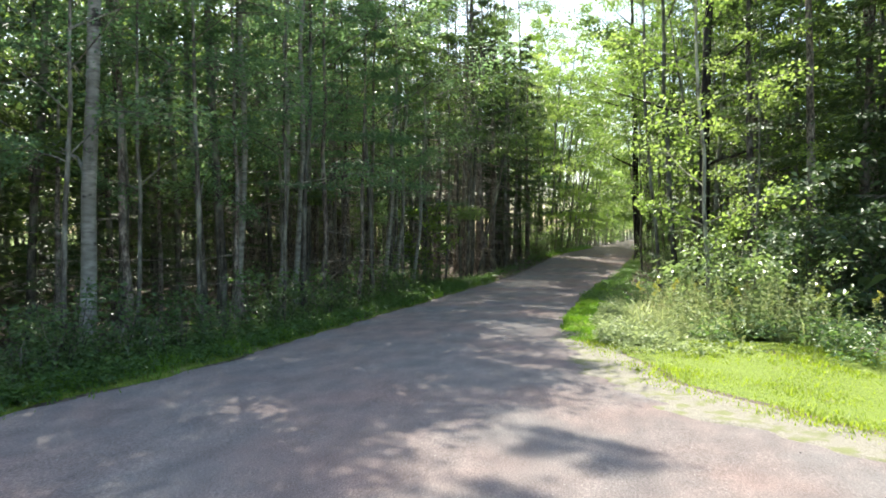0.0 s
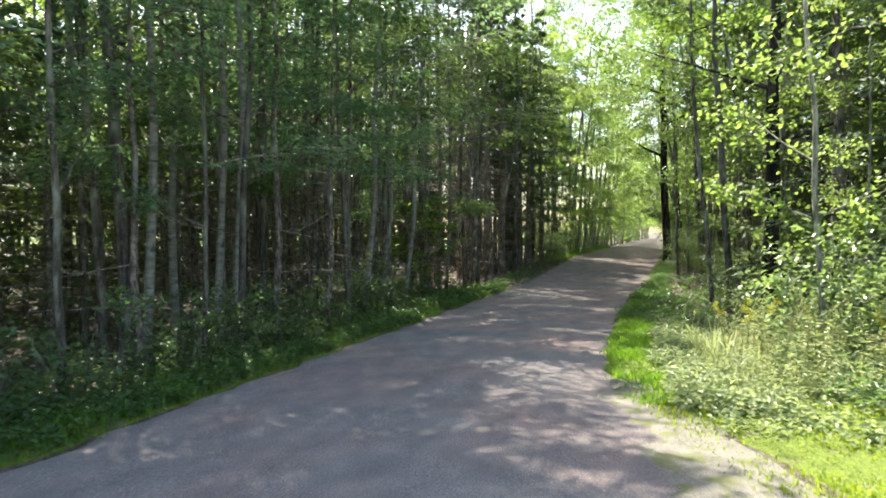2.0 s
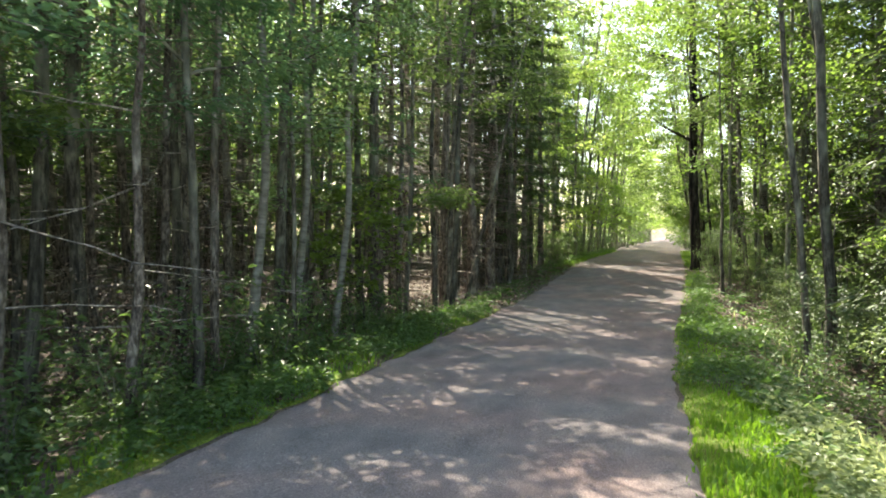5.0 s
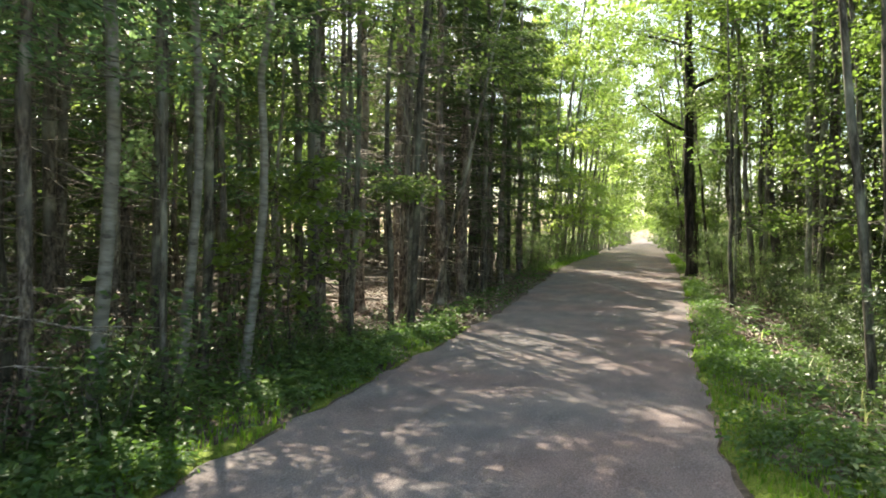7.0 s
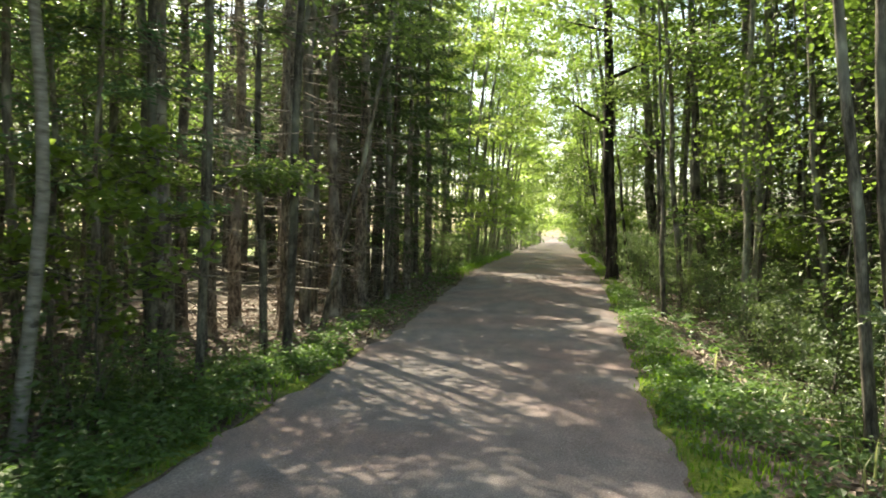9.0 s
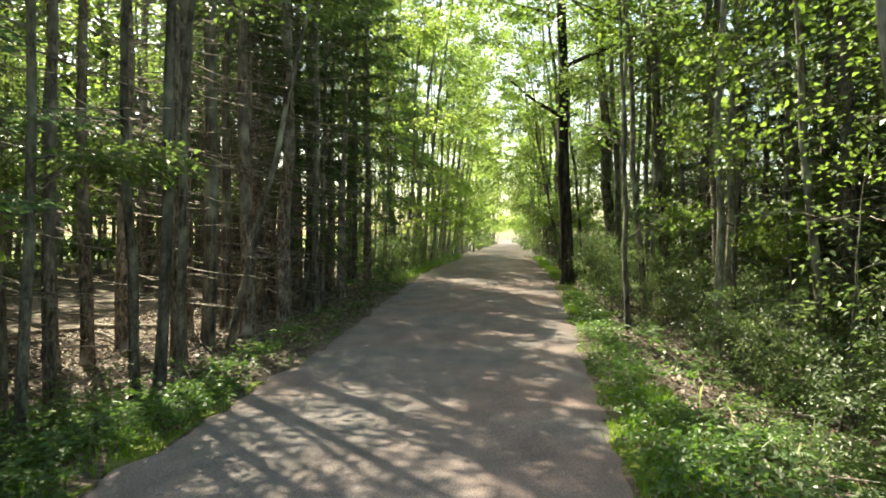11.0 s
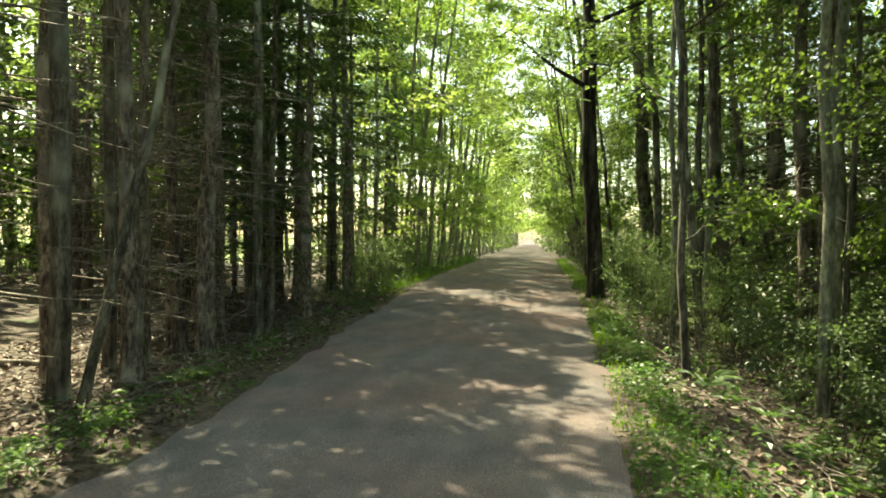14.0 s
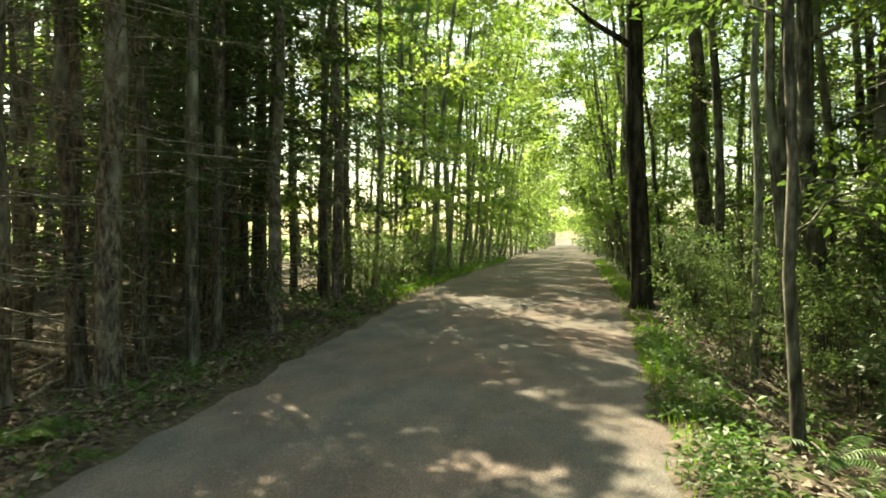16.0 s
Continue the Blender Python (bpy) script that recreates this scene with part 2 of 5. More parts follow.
def tube(geo, path, radii, sides=8, wob=0.0, cap=True):
    """A tapered tube along a path."""
    path, radii = np.asarray(path, float), np.asarray(radii, float)
    k = len(path)
    t = np.gradient(path, axis=0)
    t /= np.linalg.norm(t, axis=1)[:, None] + 1e-9
    ref = np.where(np.abs(t[:, 2:3]) < 0.9, np.array([[0, 0, 1.0]]), np.array([[1.0, 0, 0]]))
    ref = np.repeat(ref[:1], k, 0)
    a = np.cross(t, ref)
    a /= np.linalg.norm(a, axis=1)[:, None] + 1e-9
    b = np.cross(t, a)
    ang = np.linspace(0, 2 * np.pi, sides, endpoint=False)
    r = radii[:, None] * (1 + wob * rng.normal(size=(k, sides)))
    ring = path[:, None] + r[..., None] * (np.cos(ang)[None, :, None] * a[:, None] + np.sin(ang)[None, :, None] * b[:, None])
    i, j = np.meshgrid(np.arange(k - 1), np.arange(sides), indexing="ij")
    p, q = i * sides + j, i * sides + (j + 1) % sides
    tris = np.concatenate([np.stack([p, p + sides, q], -1).reshape(-1, 3), np.stack([q, p + sides, q + sides], -1).reshape(-1, 3)])
    verts = ring.reshape(-1, 3)
    if cap:
        verts = np.concatenate([verts, path[-1:]])
        last = (k - 1) * sides
        tris = np.concatenate([tris, [[last + s, len(verts) - 1, last + (s + 1) % sides] for s in range(sides)]])
    geo.put(verts, tris)


def unit(v):
    return v / (np.linalg.norm(v, axis=-1, keepdims=True) + 1e-9)


def leaves(geo, pos, axis, normal, length, width, fold=0.18, lobed=False):
    """Folded leaves: two halves along a midrib; lobed ones have five points."""
    pos, axis = np.asarray(pos, float), unit(np.asarray(axis, float))
    side = unit(np.cross(np.asarray(normal, float), axis))
    up = np.cross(axis, side)
    n = len(pos)
    L, W = np.broadcast_to(length, n)[:, None], np.broadcast_to(width, n)[:, None]
    if lobed:
        shape = [(0, 0, 0), (-0.56, 0.42, 1), (-0.33, 0.7, .5), (0, 1, 0), (0.33, 0.7, .5), (0.56, 0.42, 1)]
        v = np.stack([pos + axis * L * y + side * W * x + up * W * fold * z for x, y, z in shape], 1)
        fan = np.array([[0, 2, 1], [0, 3, 2], [0, 4, 3], [0, 5, 4]])
    else:
        mid = pos + axis * L * 0.45
        v = np.stack([pos, mid - side * W * 0.5 + up * W * fold, pos + axis * L - up * L * 0.12, mid + side * W * 0.5 + up * W * fold], 1)
        fan = np.array([[0, 2, 1], [0, 3, 2]])
    k = v.shape[1]
    geo.put(v.reshape(-1, 3), (np.arange(n)[:, None, None] * k + fan[None]).reshape(-1, 3))


def wander(p0, p1, steps, amount, r):
    """A slightly crooked way from p0 to p1."""
    t = np.linspace(0, 1, steps)[:, None]
    p = np.asarray(p0) * (1 - t) + np.asarray(p1) * t
    w = np.cumsum(r.normal(size=(steps, 3)) * amount, 0)
    w -= w[0] + (w[-1] - w[0]) * t * 0.5
    w[:, 2] *= 0.4
    return p + w


def spray(wood, leafs, base, tip, r, n, leaf, lobed=False, spread=0.35, flat=0.35, droop=0.12, thick=0.012):
    """A twig with leaves that lie about level along it."""
    path = wander(base, tip, 3, 0.03, r)
    if wood is not None:
        tube(wood, path, np.linspace(thick, thick * 0.3, 3), 3, cap=False)
    way = np.asarray(tip, float) - np.asarray(base, float)
    s = r.uniform(0.25, 1.05, n)[:, None]
    at = np.asarray(base) + way * s
    cross = unit(np.cross(way, [0, 0, 1.0]))
    off = r.normal(size=(n, 1)) * spread * (0.5 + 0.5 * s)
    at = at + cross * off + np.stack([r.normal(size=n) * 0.05, r.normal(size=n) * 0.05, r.normal(size=n) * spread * flat], 1)
    ax = unit(way) * 0.6 + cross * np.sign(off) * 0.7 + r.normal(size=(n, 3)) * 0.35
    ax[:, 2] -= droop
    nm = np.array([0, 0, 1.0]) + r.normal(size=(n, 3)) * 0.42
    size = leaf * r.uniform(0.65, 1.25, n)
    leaves(leafs, at, ax, nm, size, size * (1.0 if lobed else 0.62), lobed=lobed)


# ---- plan of the trail and the lie of the land ----
def step(a, b, x):
    t = np.clip((np.asarray(x, float) - a) / (b - a), 0, 1)
    return t * t * (3 - 2 * t)


def middle(y):
    return np.interp(y, [-60, 25, 37, 52, 75, 110, 300], [-3.87, -3.87, -3.62, -3.42, -3.2, -2.85, -1.0])


def left_edge(y):
    y = np.asarray(y, float)
    wob = 0.025 * np.sin(y * 1.7) + 0.02 * np.sin(y * 3.9 + 1) + 0.02 * np.sin(y * 9.1)
    flare = np.interp(y, [-14, -6, -1, 2, 5, 6.5, 8], [-40, -14, -3.2, -1.1, -0.4, -0.12, 0])
    return middle(y) - 1.7 - 0.17 * step(27, 33, y) - 0.22 * step(33, 46, y) + flare + wob + 0.03 * np.sin(y * 5.3 + 2)


def right_edge(y):
    y = np.asarray(y, float)
    wob = 0.025 * np.sin(y * 1.5 + 2) + 0.02 * np.sin(y * 4.3) + 0.02 * np.sin(y * 8.7)
    flare = np.interp(y, [-14, -6, 0, 3.5, 5, 6.2, 6.9, 8.2, 9.85, 10.7, 11.4, 12.8, 15.5, 18], [48, 26, 11.5, 7.2, 5.2, 3.7, 2.9, 1.65, 1.12, 0.77, 0.5, 0.26, 0.08, 0])
    return middle(y) + 1.87 + 0.22 * step(19, 31, y) - 0.12 * step(36, 52, y) + flare + wob


def rise(y):
    return 0.45 * step(24, 42, y)


def land(x, y):
    """Height of the ground beside the trail."""
    x, y = np.asarray(x, float), np.asarray(y, float)
    dl, dr = left_edge(y) - x, x - right_edge(y)
    d = np.maximum(np.maximum(dl, dr), 0)
    drop = 0.2 * step(0.25, 1.5, dl) + 0.42 * step(0.7, 2.0, dr) * step(11, 15, y)
    rough = 0.05 * np.sin(x * 1.3 + 0.6 * y) + 0.04 * np.sin(0.9 * y - 1.7 * x + 1) + 0.025 * np.sin(2.9 * x + 2.3 * y)
    under = np.where(d > 0, 0, -0.04)
    return rise(y) - drop + rough * step(0.4, 2.5, d) + under + 0.02 * step(0.0, 0.3, d)


def grid(name, xs, ys, zs, mat):
    nx, ny = len(xs[0]), len(xs)
    i, j = np.meshgrid(np.arange(ny - 1), np.arange(nx - 1), indexing="ij")
    a = (i * nx + j).ravel()
    tris = np.concatenate([np.stack([a, a + 1, a + nx + 1], 1), np.stack([a, a + nx + 1, a + nx], 1)])
    return new(name, mesh_of(name, np.stack([xs, ys, zs], -1).reshape(-1, 3), tris, [mat], True))


def spaced(near0, near1, fine, far):
    out = list(np.arange(near0, near1, fine))
    s = fine
    while out[-1] < far:
        s *= 1.25
        out.append(out[-1] + s)
    lo, s = near0, fine
    while lo > -far:
        s *= 1.25
        lo -= s
        out.insert(0, lo)
    return np.array(out)


gx, gy = np.meshgrid(spaced(-14, 8, 0.28, 1800), spaced(-2, 50, 0.28, 1800))
tagged(grid("ground", gx, gy, land(gx, gy), FLOOR), "brown leaf-littered forest floor with mossy patches", "ground", kind="structure")

rows_y = np.concatenate([np.arange(-14, 60, 0.12), np.arange(60, 320, 1.0)])
across = np.linspace(-0.03, 1.03, 25)
ry = np.repeat(rows_y[:, None], 25, 1)
rx = left_edge(ry) + (right_edge(ry) - left_edge(ry)) * across[None]
rz = rise(ry) + 0.03 * (1 - (2 * across[None] - 1) ** 2) + 0.006 * np.sin(rx * 5.1 + ry * 1.3) * np.sin(ry * 2.1)
rz[:, 0] -= 0.06
rz[:, -1] -= 0.06
tagged(grid("road", rx, ry, rz, GRAVEL), "grey-brown packed gravel forest trail dappled with sunlight", "trail", kind="structure")


def turf_material():
    mat, tree, bsdf, out = nodes_of("short_turf")
    fine, mid = noise_of(tree, 45.0, 6), noise_of(tree, 2.2, 5)
    col = ramp(tree, fine, [(0.3, (0.06, 0.1, 0.008)), (0.6, (0.15, 0.2, 0.016)), (0.8, (0.23, 0.28, 0.035))])
    bare = ramp(tree, mid, [(0.62, (0, 0, 0)), (0.76, (1, 1, 1))])
    col = mixed(tree, bare, col, (0.19, 0.17, 0.10))
    tree.links.new(col, bsdf.inputs["Base Color"])
    bsdf.inputs["Roughness"].default_value = 0.9
    bump_of(tree, bsdf, fine, 0.9, 0.04)
    return mat


TURF = turf_material()


def verge(name, side, width, y0, y1, label):
    vy = np.repeat(np.arange(y0, y1, 0.2)[:, None], 12, 1)
    edge = right_edge(vy) if side > 0 else left_edge(vy)
    vx = edge + side * np.linspace(0.0, 1, 12)[None] * (width(vy) + 0.12 * np.sin(vy * 2.3) + 0.08 * np.sin(vy * 5.7))
    vz = land(vx, vy) + 0.014
    vz[:, -1] -= 0.04
    if side < 0:
        vx, vz = vx[:, ::-1], vz[:, ::-1]
    tagged(grid(name, vx, vy, vz, TURF), label, "verge", kind="structure")


verge("verge_right", 1, lambda y: np.interp(y, [-3, 4, 8, 11, 12.5, 15, 17, 20, 24], [10, 12, 10, 7, 1.6, 0.85, 0.5, 0.3, 0.05]), -3, 24, "short green turf verge along the gravel trail")
verge("verge_left", -1, lambda y: np.interp(y, [0, 8, 12, 20, 25], [0.8, 0.45, 0.22, 0.14, 0.05]), 0.5, 25, "narrow green turf verge along the gravel trail")


def shoulder_material():
    mat, tree, bsdf, out = nodes_of("sandy_shoulder")
    fine, mid = noise_of(tree, 70.0, 6), noise_of(tree, 4.5, 6)
    col = ramp(tree, fine, [(0.3, (0.10, 0.09, 0.08)), (0.55, (0.2, 0.182, 0.155)), (0.8, (0.31, 0.285, 0.245))])
    thatch = ramp(tree, mid, [(0.5, (0, 0, 0)), (0.62, (1, 1, 1))])
    col = mixed(tree, thatch, col, (0.13, 0.135, 0.06))
    tree.links.new(col, bsdf.inputs["Base Color"])
    bsdf.inputs["Roughness"].default_value = 0.95
    bump_of(tree, bsdf, fine, 0.7, 0.02)
    return mat


SHOULDER = shoulder_material()
sy = np.repeat(np.arange(3.2, 12.2, 0.07)[:, None], 9, 1)
ragged = 0.16 * np.sin(sy * 2.9) + 0.11 * np.sin(sy * 7.3 + 1) + 0.07 * np.sin(sy * 17.0)
inner = (np.interp(sy, [3.2, 5, 8, 10.5, 12.2], [0.95, 0.8, 0.5, 0.25, 0.06]) + ragged * np.interp(sy, [9, 12], [1, 0.3]))
sx = right_edge(sy) - inner + np.linspace(0, 1, 9)[None] * (inner + 0.5)
across_s = (sx - left_edge(sy)) / (right_edge(sy) - left_edge(sy))
sz = rise(sy) + 0.012 + np.where(across_s < 1, 0.03 * (1 - (2 * np.clip(across_s, 0, 1) - 1) ** 2), 0.016)
sz[:, 0] -= 0.03
tagged(grid("shoulder", sx, sy, sz, SHOULDER), "pale sandy worn shoulder with dry thatch beside the lawn", "trail shoulder", kind="structure")


# ---- trees ----
def rooted(path, rad, flare):
    """Adds rings near the ground, so that the trunk widens only at its foot."""
    foot = [path[0] + (path[1] - path[0]) * f / (path[1, 2] - path[0, 2]) for f in (0.22, 0.34, 0.55)]
    return np.concatenate([path[:1], foot, path[1:]]), np.concatenate([rad[:1] * flare, rad[0] * np.array([flare * 0.92, 1.12, 1.0]), rad[1:]])


def hardwood(seed, H, d, base, radius, n, leaf, lean=0.0, low=0, lobed=False, limbs=6):
    """Trunk, limbs and crown of a forest-grown broadleaf tree."""
    r = np.random.default_rng(seed)
    trunk, crown, fine, arms = Geo(), Geo(), Geo(), []
    steps = 12
    top = np.array([lean * H + r.normal() * 0.25, r.normal() * 0.25, H])
    path = wander((0, 0, -0.25), top, steps, min(0.07, max(0.015, 0.35 * d)), r)
    s = np.linspace(0, 1, steps)
    rad = d / 2 * ((1 - s) ** 0.75 * 0.95 + 0.06)
    path, rad = rooted(path, rad, 1.4)
    tube(trunk, path, rad, 9, 0.03)
    at = lambda h: np.array([np.interp(h, path[:, 2], path[:, k]) for k in range(3)])
    spots = np.concatenate([np.linspace(base, H * 0.93, limbs), r.uniform(min(1.6, base), base, low)])
    per = max(1, int(n / len(spots) / 7))
    turn = r.uniform(0, 6.28)
    for k, h in enumerate(spots):
        a = turn + k * 2.4 + r.normal() * 0.3
        f = np.clip((h - base) / (H - base + 0.01), 0, 1)
        reach = radius * (1.0 - 0.55 * f ** 1.5) * r.uniform(0.75, 1.15) * (1 if k < limbs else 0.6)
        p0 = at(h)
        p1 = p0 + np.array([math.cos(a) * reach, math.sin(a) * reach, reach * r.uniform(0.1, 0.75)])
        arm = Geo()
        limb = wander(p0, p1, 6, 0.06, r)
        tube(arm, limb, np.linspace(max(0.008, d * 0.16 * (1 - 0.6 * f)), 0.005, 6), 5, cap=False)
        for _ in range(7):
            q = limb[r.integers(2, 6)]
            b = a + r.normal() * 0.9
            l = reach * r.uniform(0.3, 0.6)
            spray(fine, crown, q, q + np.array([math.cos(b) * l, math.sin(b) * l, r.normal() * 0.25 * l]), r, per, leaf, lobed, spread=0.32 * max(0.6, reach / 2))
        arms.append(arm)
    return trunk, arms, crown, fine


def conifer(seed, H, d, base, radius, n, dead, needle=0.17, droop=0.18, reach=2.1):
    """Straight trunk, dead twigs below, dark boughs above."""
    r = np.random.default_rng(seed)
    trunk, crown, dry = Geo(), Geo(), Geo()
    path = wander((0, 0, -0.25), (r.normal() * 0.15, r.normal() * 0.15, H), 12, 0.035, r)
    s = np.linspace(0, 1, 12)
    rad = d / 2 * ((1 - s) * 0.93 + 0.05)
    path, rad = rooted(path, rad, 1.5)
    tube(trunk, path, rad, 10, 0.03)
    at = lambda h: np.array([np.interp(h, path[:, 2], path[:, k]) for k in range(3)])
    for _ in range(dead):
        h, a, l = r.uniform(0.8, base + 1.5), r.uniform(0, 6.28), r.uniform(0.3, reach)
        p0 = at(h)
        p1 = p0 + np.array([math.cos(a) * l, math.sin(a) * l, r.uniform(-0.35, 0.15) * l])
        tw = wander(p0, p1, 5, 0.045, r)
        tube(dry, tw, np.linspace(0.014, 0.004, 5), 3, cap=False)
        for _ in range(2):
            q, b, m = tw[r.integers(2, 5)], a + r.choice([-1, 1]) * r.uniform(0.4, 1.0), l * r.uniform(0.2, 0.45)
            tube(dry, wander(q, q + np.array([math.cos(b) * m, math.sin(b) * m, -0.1 * m]), 3, 0.015, r), [0.007, 0.005, 0.003], 3, cap=False)
    boughs = int((H - base) * 4.2)
    per = max(6, int(n / boughs))
    for k in range(boughs):
        h = base + (H - base) * (k / boughs) ** 0.95
        f = (h - base) / (H - base)
        a, l = k * 2.4 + r.normal() * 0.3, radius * (1 - f) ** 1.15 * r.uniform(0.7, 1.15) + 0.15
        p0 = at(h)
        p1 = p0 + np.array([math.cos(a) * l, math.sin(a) * l, -droop * l + 0.25 * f * l])
        tube(crown, wander(p0, p1, 4, 0.03, r), np.linspace(0.014, 0.004, 4), 3, cap=False)
        t = r.uniform(0.2, 1.05, per)[:, None]
        way = p1 - p0
        cr = unit(np.cross(way, [0, 0, 1.0]))
        off = r.normal(size=(per, 1)) * 0.24 * l * (1.1 - 0.6 * t)
        pos = p0 + way * t + cr * off + np.array([0, 0, 1.0]) * r.normal(size=(per, 1)) * 0.05
        ax = unit(way) + cr * np.sign(off) * 0.9 + r.normal(size=(per, 3)) * 0.2
        ax[:, 2] -= 0.25
        leaves(crown, pos, ax, np.array([0, 0, 1.0]) + r.normal(size=(per, 3)) * 0.3, needle * r.uniform(0.6, 1.35, per), needle * r.uniform(0.3, 0.46, per), 0.1)
    return trunk, dry, crown, None


TREE_KINDS = {}


def keep_tree(key, made, bark, leaf, name, label, category, group):
    """First tree of a kind, kept for copying; placed below by plant()."""
    TREE_KINDS[key] = dict(made=made, bark=bark, leaf=leaf, name=name, label=label, category=category, group=group, first=None)


def plant(key, x, y, turn, size=1.0, thick=1.0, lean=(0, 0), label=""):
    k = TREE_KINDS[key]
    z = float(land(x, y))
    m = Matrix.LocRotScale((x, y, z), Euler((radians(lean[0]), radians(lean[1]), turn)), (size * thick, size * thick, size))
    if k["first"] is None:
        tree = new(k["name"])
        trunk, second, crown, fine = k["made"]
        part("trunk", trunk, k["bark"], tree, smooth=True)
        if isinstance(second, list):
            for arm in second:
                part("limb", arm, k["bark"], tree)
        elif second is not None and second.n:
            tagged(part("dead_twig_mass", second, TWIG, tree, "bare grey dead twigs"), kind="stuff")
        if fine is not None and fine.n:
            tagged(part("twig_mass", fine, k["bark"], tree), kind="stuff")
        if crown.n:
            tagged(part("crown", crown, k["leaf"], tree), kind="stuff")
        k["first"] = tagged(tree, k["label"], k["category"], k["group"])
        tree.matrix_basis = m
    else:
        tree = copy_thing(k["first"], Matrix.Identity(4))
        tree.matrix_basis = m
    if label:
        tagged(tree, label)
    return tree


ASH = "tall slender grey-barked broadleaf tree with light green leaves"
for i, (H, d, base, rad, n, leaf) in enumerate([(16, 0.20, 4.0, 2.5, 5600, 0.105), (15, 0.15, 3.5, 2.2, 5200, 0.105), (17, 0.25, 4.4, 2.7, 5700, 0.105), (13.5, 0.12, 3.1, 2.0, 4600, 0.1)]):
    keep_tree("ash%d" % i, hardwood(100 + i, H, d, base, rad, n, leaf, low=1, limbs=8), BARK_GREY, LEAF, "broadleaf_tree", ASH, "tree", "trees of the wood")
for i, (H, d, base, rad, n, leaf) in enumerate([(12, 0.16, 2.4, 2.7, 5200, 0.082), (10, 0.12, 2.0, 2.4, 4600, 0.082), (14, 0.2, 2.8, 2.9, 5400, 0.082)]):
    keep_tree("maple%d" % i, hardwood(140 + i, H, d, base, rad, n, leaf, low=2, lobed=True, limbs=8), BARK_GREY, LEAF_MAPLE, "maple_tree", "young maple with layered bright green lobed leaves", "tree", "maples beside the trail")
for i, (H, d, base, rad, n, leaf) in enumerate([(14, 0.15, 5.5, 1.8, 1800, 0.12), (15, 0.22, 6.0, 2.0, 2000, 0.12)]):
    keep_tree("birch%d" % i, hardwood(170 + i, H, d, base, rad, n, leaf, low=1), BARK_BIRCH, LEAF, "birch_tree", "slender birch with pale mottled bark and green crown", "tree", "birches of the wood")
for i, (H, d, base, rad, n, dead) in enumerate([(12.5, 0.27, 4.8, 2.2, 2500, 60), (11.5, 0.2, 4.4, 2.0, 2200, 64), (13.0, 0.25, 1.5, 2.4, 4600, 14), (13, 0.32, 5.4, 2.3, 2600, 52)]):
    keep_tree("spruce%d" % i, conifer(200 + i, H, d, base, rad, n, dead), BARK_SPRUCE, NEEDLE, "conifer_tree", "straight dark conifer with bare dead lower twigs", "tree", "conifers of the wood")
for i, (H, d, base, rad, n) in enumerate([(10.5, 0.14, 3.6, 2.6, 9000), (7.5, 0.09, 2.4, 2.0, 6000)]):
    keep_tree("hemlock%d" % i, conifer(220 + i, H, d, base, rad, n, 8, 0.1, 0.05), BARK_SPRUCE, HEMLOCK, "hemlock_tree", "young hemlock with flat soft blue-green boughs", "tree", "hemlocks of the wood")
keep_tree("dense", conifer(230, 14, 0.27, 3.4, 2.3, 7000, 34, 0.15), BARK_SPRUCE, NEEDLE, "conifer_tree", "tall conifer with thick dark boughs beside the trail", "tree", "conifers of the wood")
for i, (H, d, base, rad, n) in enumerate([(10, 0.12, 3.6, 2.7, 5200), (8.5, 0.1, 3.2, 2.3, 4400)]):
    keep_tree("beech%d" % i, hardwood(250 + i, H, d, base, rad, n, 0.088, low=1, limbs=9), BARK_GREY, LEAF_BEECH, "beech_tree", "young beech spreading flat soft green boughs", "tree", "beeches beside the trail")
keep_tree("bare", conifer(208, 13, 0.2, 10.5, 0.7, 120, 95, reach=1.4), BARK_SPRUCE, NEEDLE, "conifer_tree", "dead standing conifer with bare grey twigs", "tree", "conifers of the wood")
for i, (H, d, n) in enumerate([(5.0, 0.05, 700), (6.5, 0.07, 800), (3.6, 0.035, 460)]):
    keep_tree("sapling%d" % i, hardwood(240 + i, H, d, 1.2, 0.9, n, 0.085, limbs=5), BARK_GREY, LEAF, "sapling", "thin broadleaf sapling with sparse bright leaves", "sapling", "saplings of the wood")
for i, (H, d, base, rad, n, leaf) in enumerate([(16, 0.17, 3.8, 2.6, 2500, 0.17), (14, 0.13, 3.2, 2.3, 2200, 0.17)]):
    keep_tree("lush%d" % i, hardwood(280 + i, H, d, base, rad, n, leaf, low=1, limbs=10), BARK_PALE, LEAF_SUNLIT, "broadleaf_tree", "leafy roadside tree with a bright yellow-green crown", "tree", "trees of the wood")
for i, (H, d, base, rad, n, bark) in enumerate([(13, 0.15, 6.5, 1.9, 1900, BARK_GREY), (14, 0.19, 7.0, 2.1, 2200, BARK_GREY), (13, 0.14, 6.8, 1.8, 1700, BARK_BIRCH), (14, 0.12, 5.6, 1.8, 2300, BARK_PALE)]):
    keep_tree("slim%d" % i, hardwood(290 + i, H, d, base, rad, n, 0.125), bark, LEAF_MAPLE if i == 3 else LEAF, "birch_tree" if i == 2 else "broadleaf_tree", "slender birch with pale mottled bark and a small high crown" if i == 2 else "slender pole-like tree with a small high crown", "tree", "birches of the wood" if i == 2 else "trees of the wood")
# The high crown, out of view, is added to shade the right verge.
keep_tree("tall", hardwood(296, 17, 0.19, 11.6, 2.5, 3600, 0.13), BARK_GREY, LEAF, "broadleaf_tree", "tall grey pole-like tree with an unseen high crown added for shade", "tree", "trees of the wood")
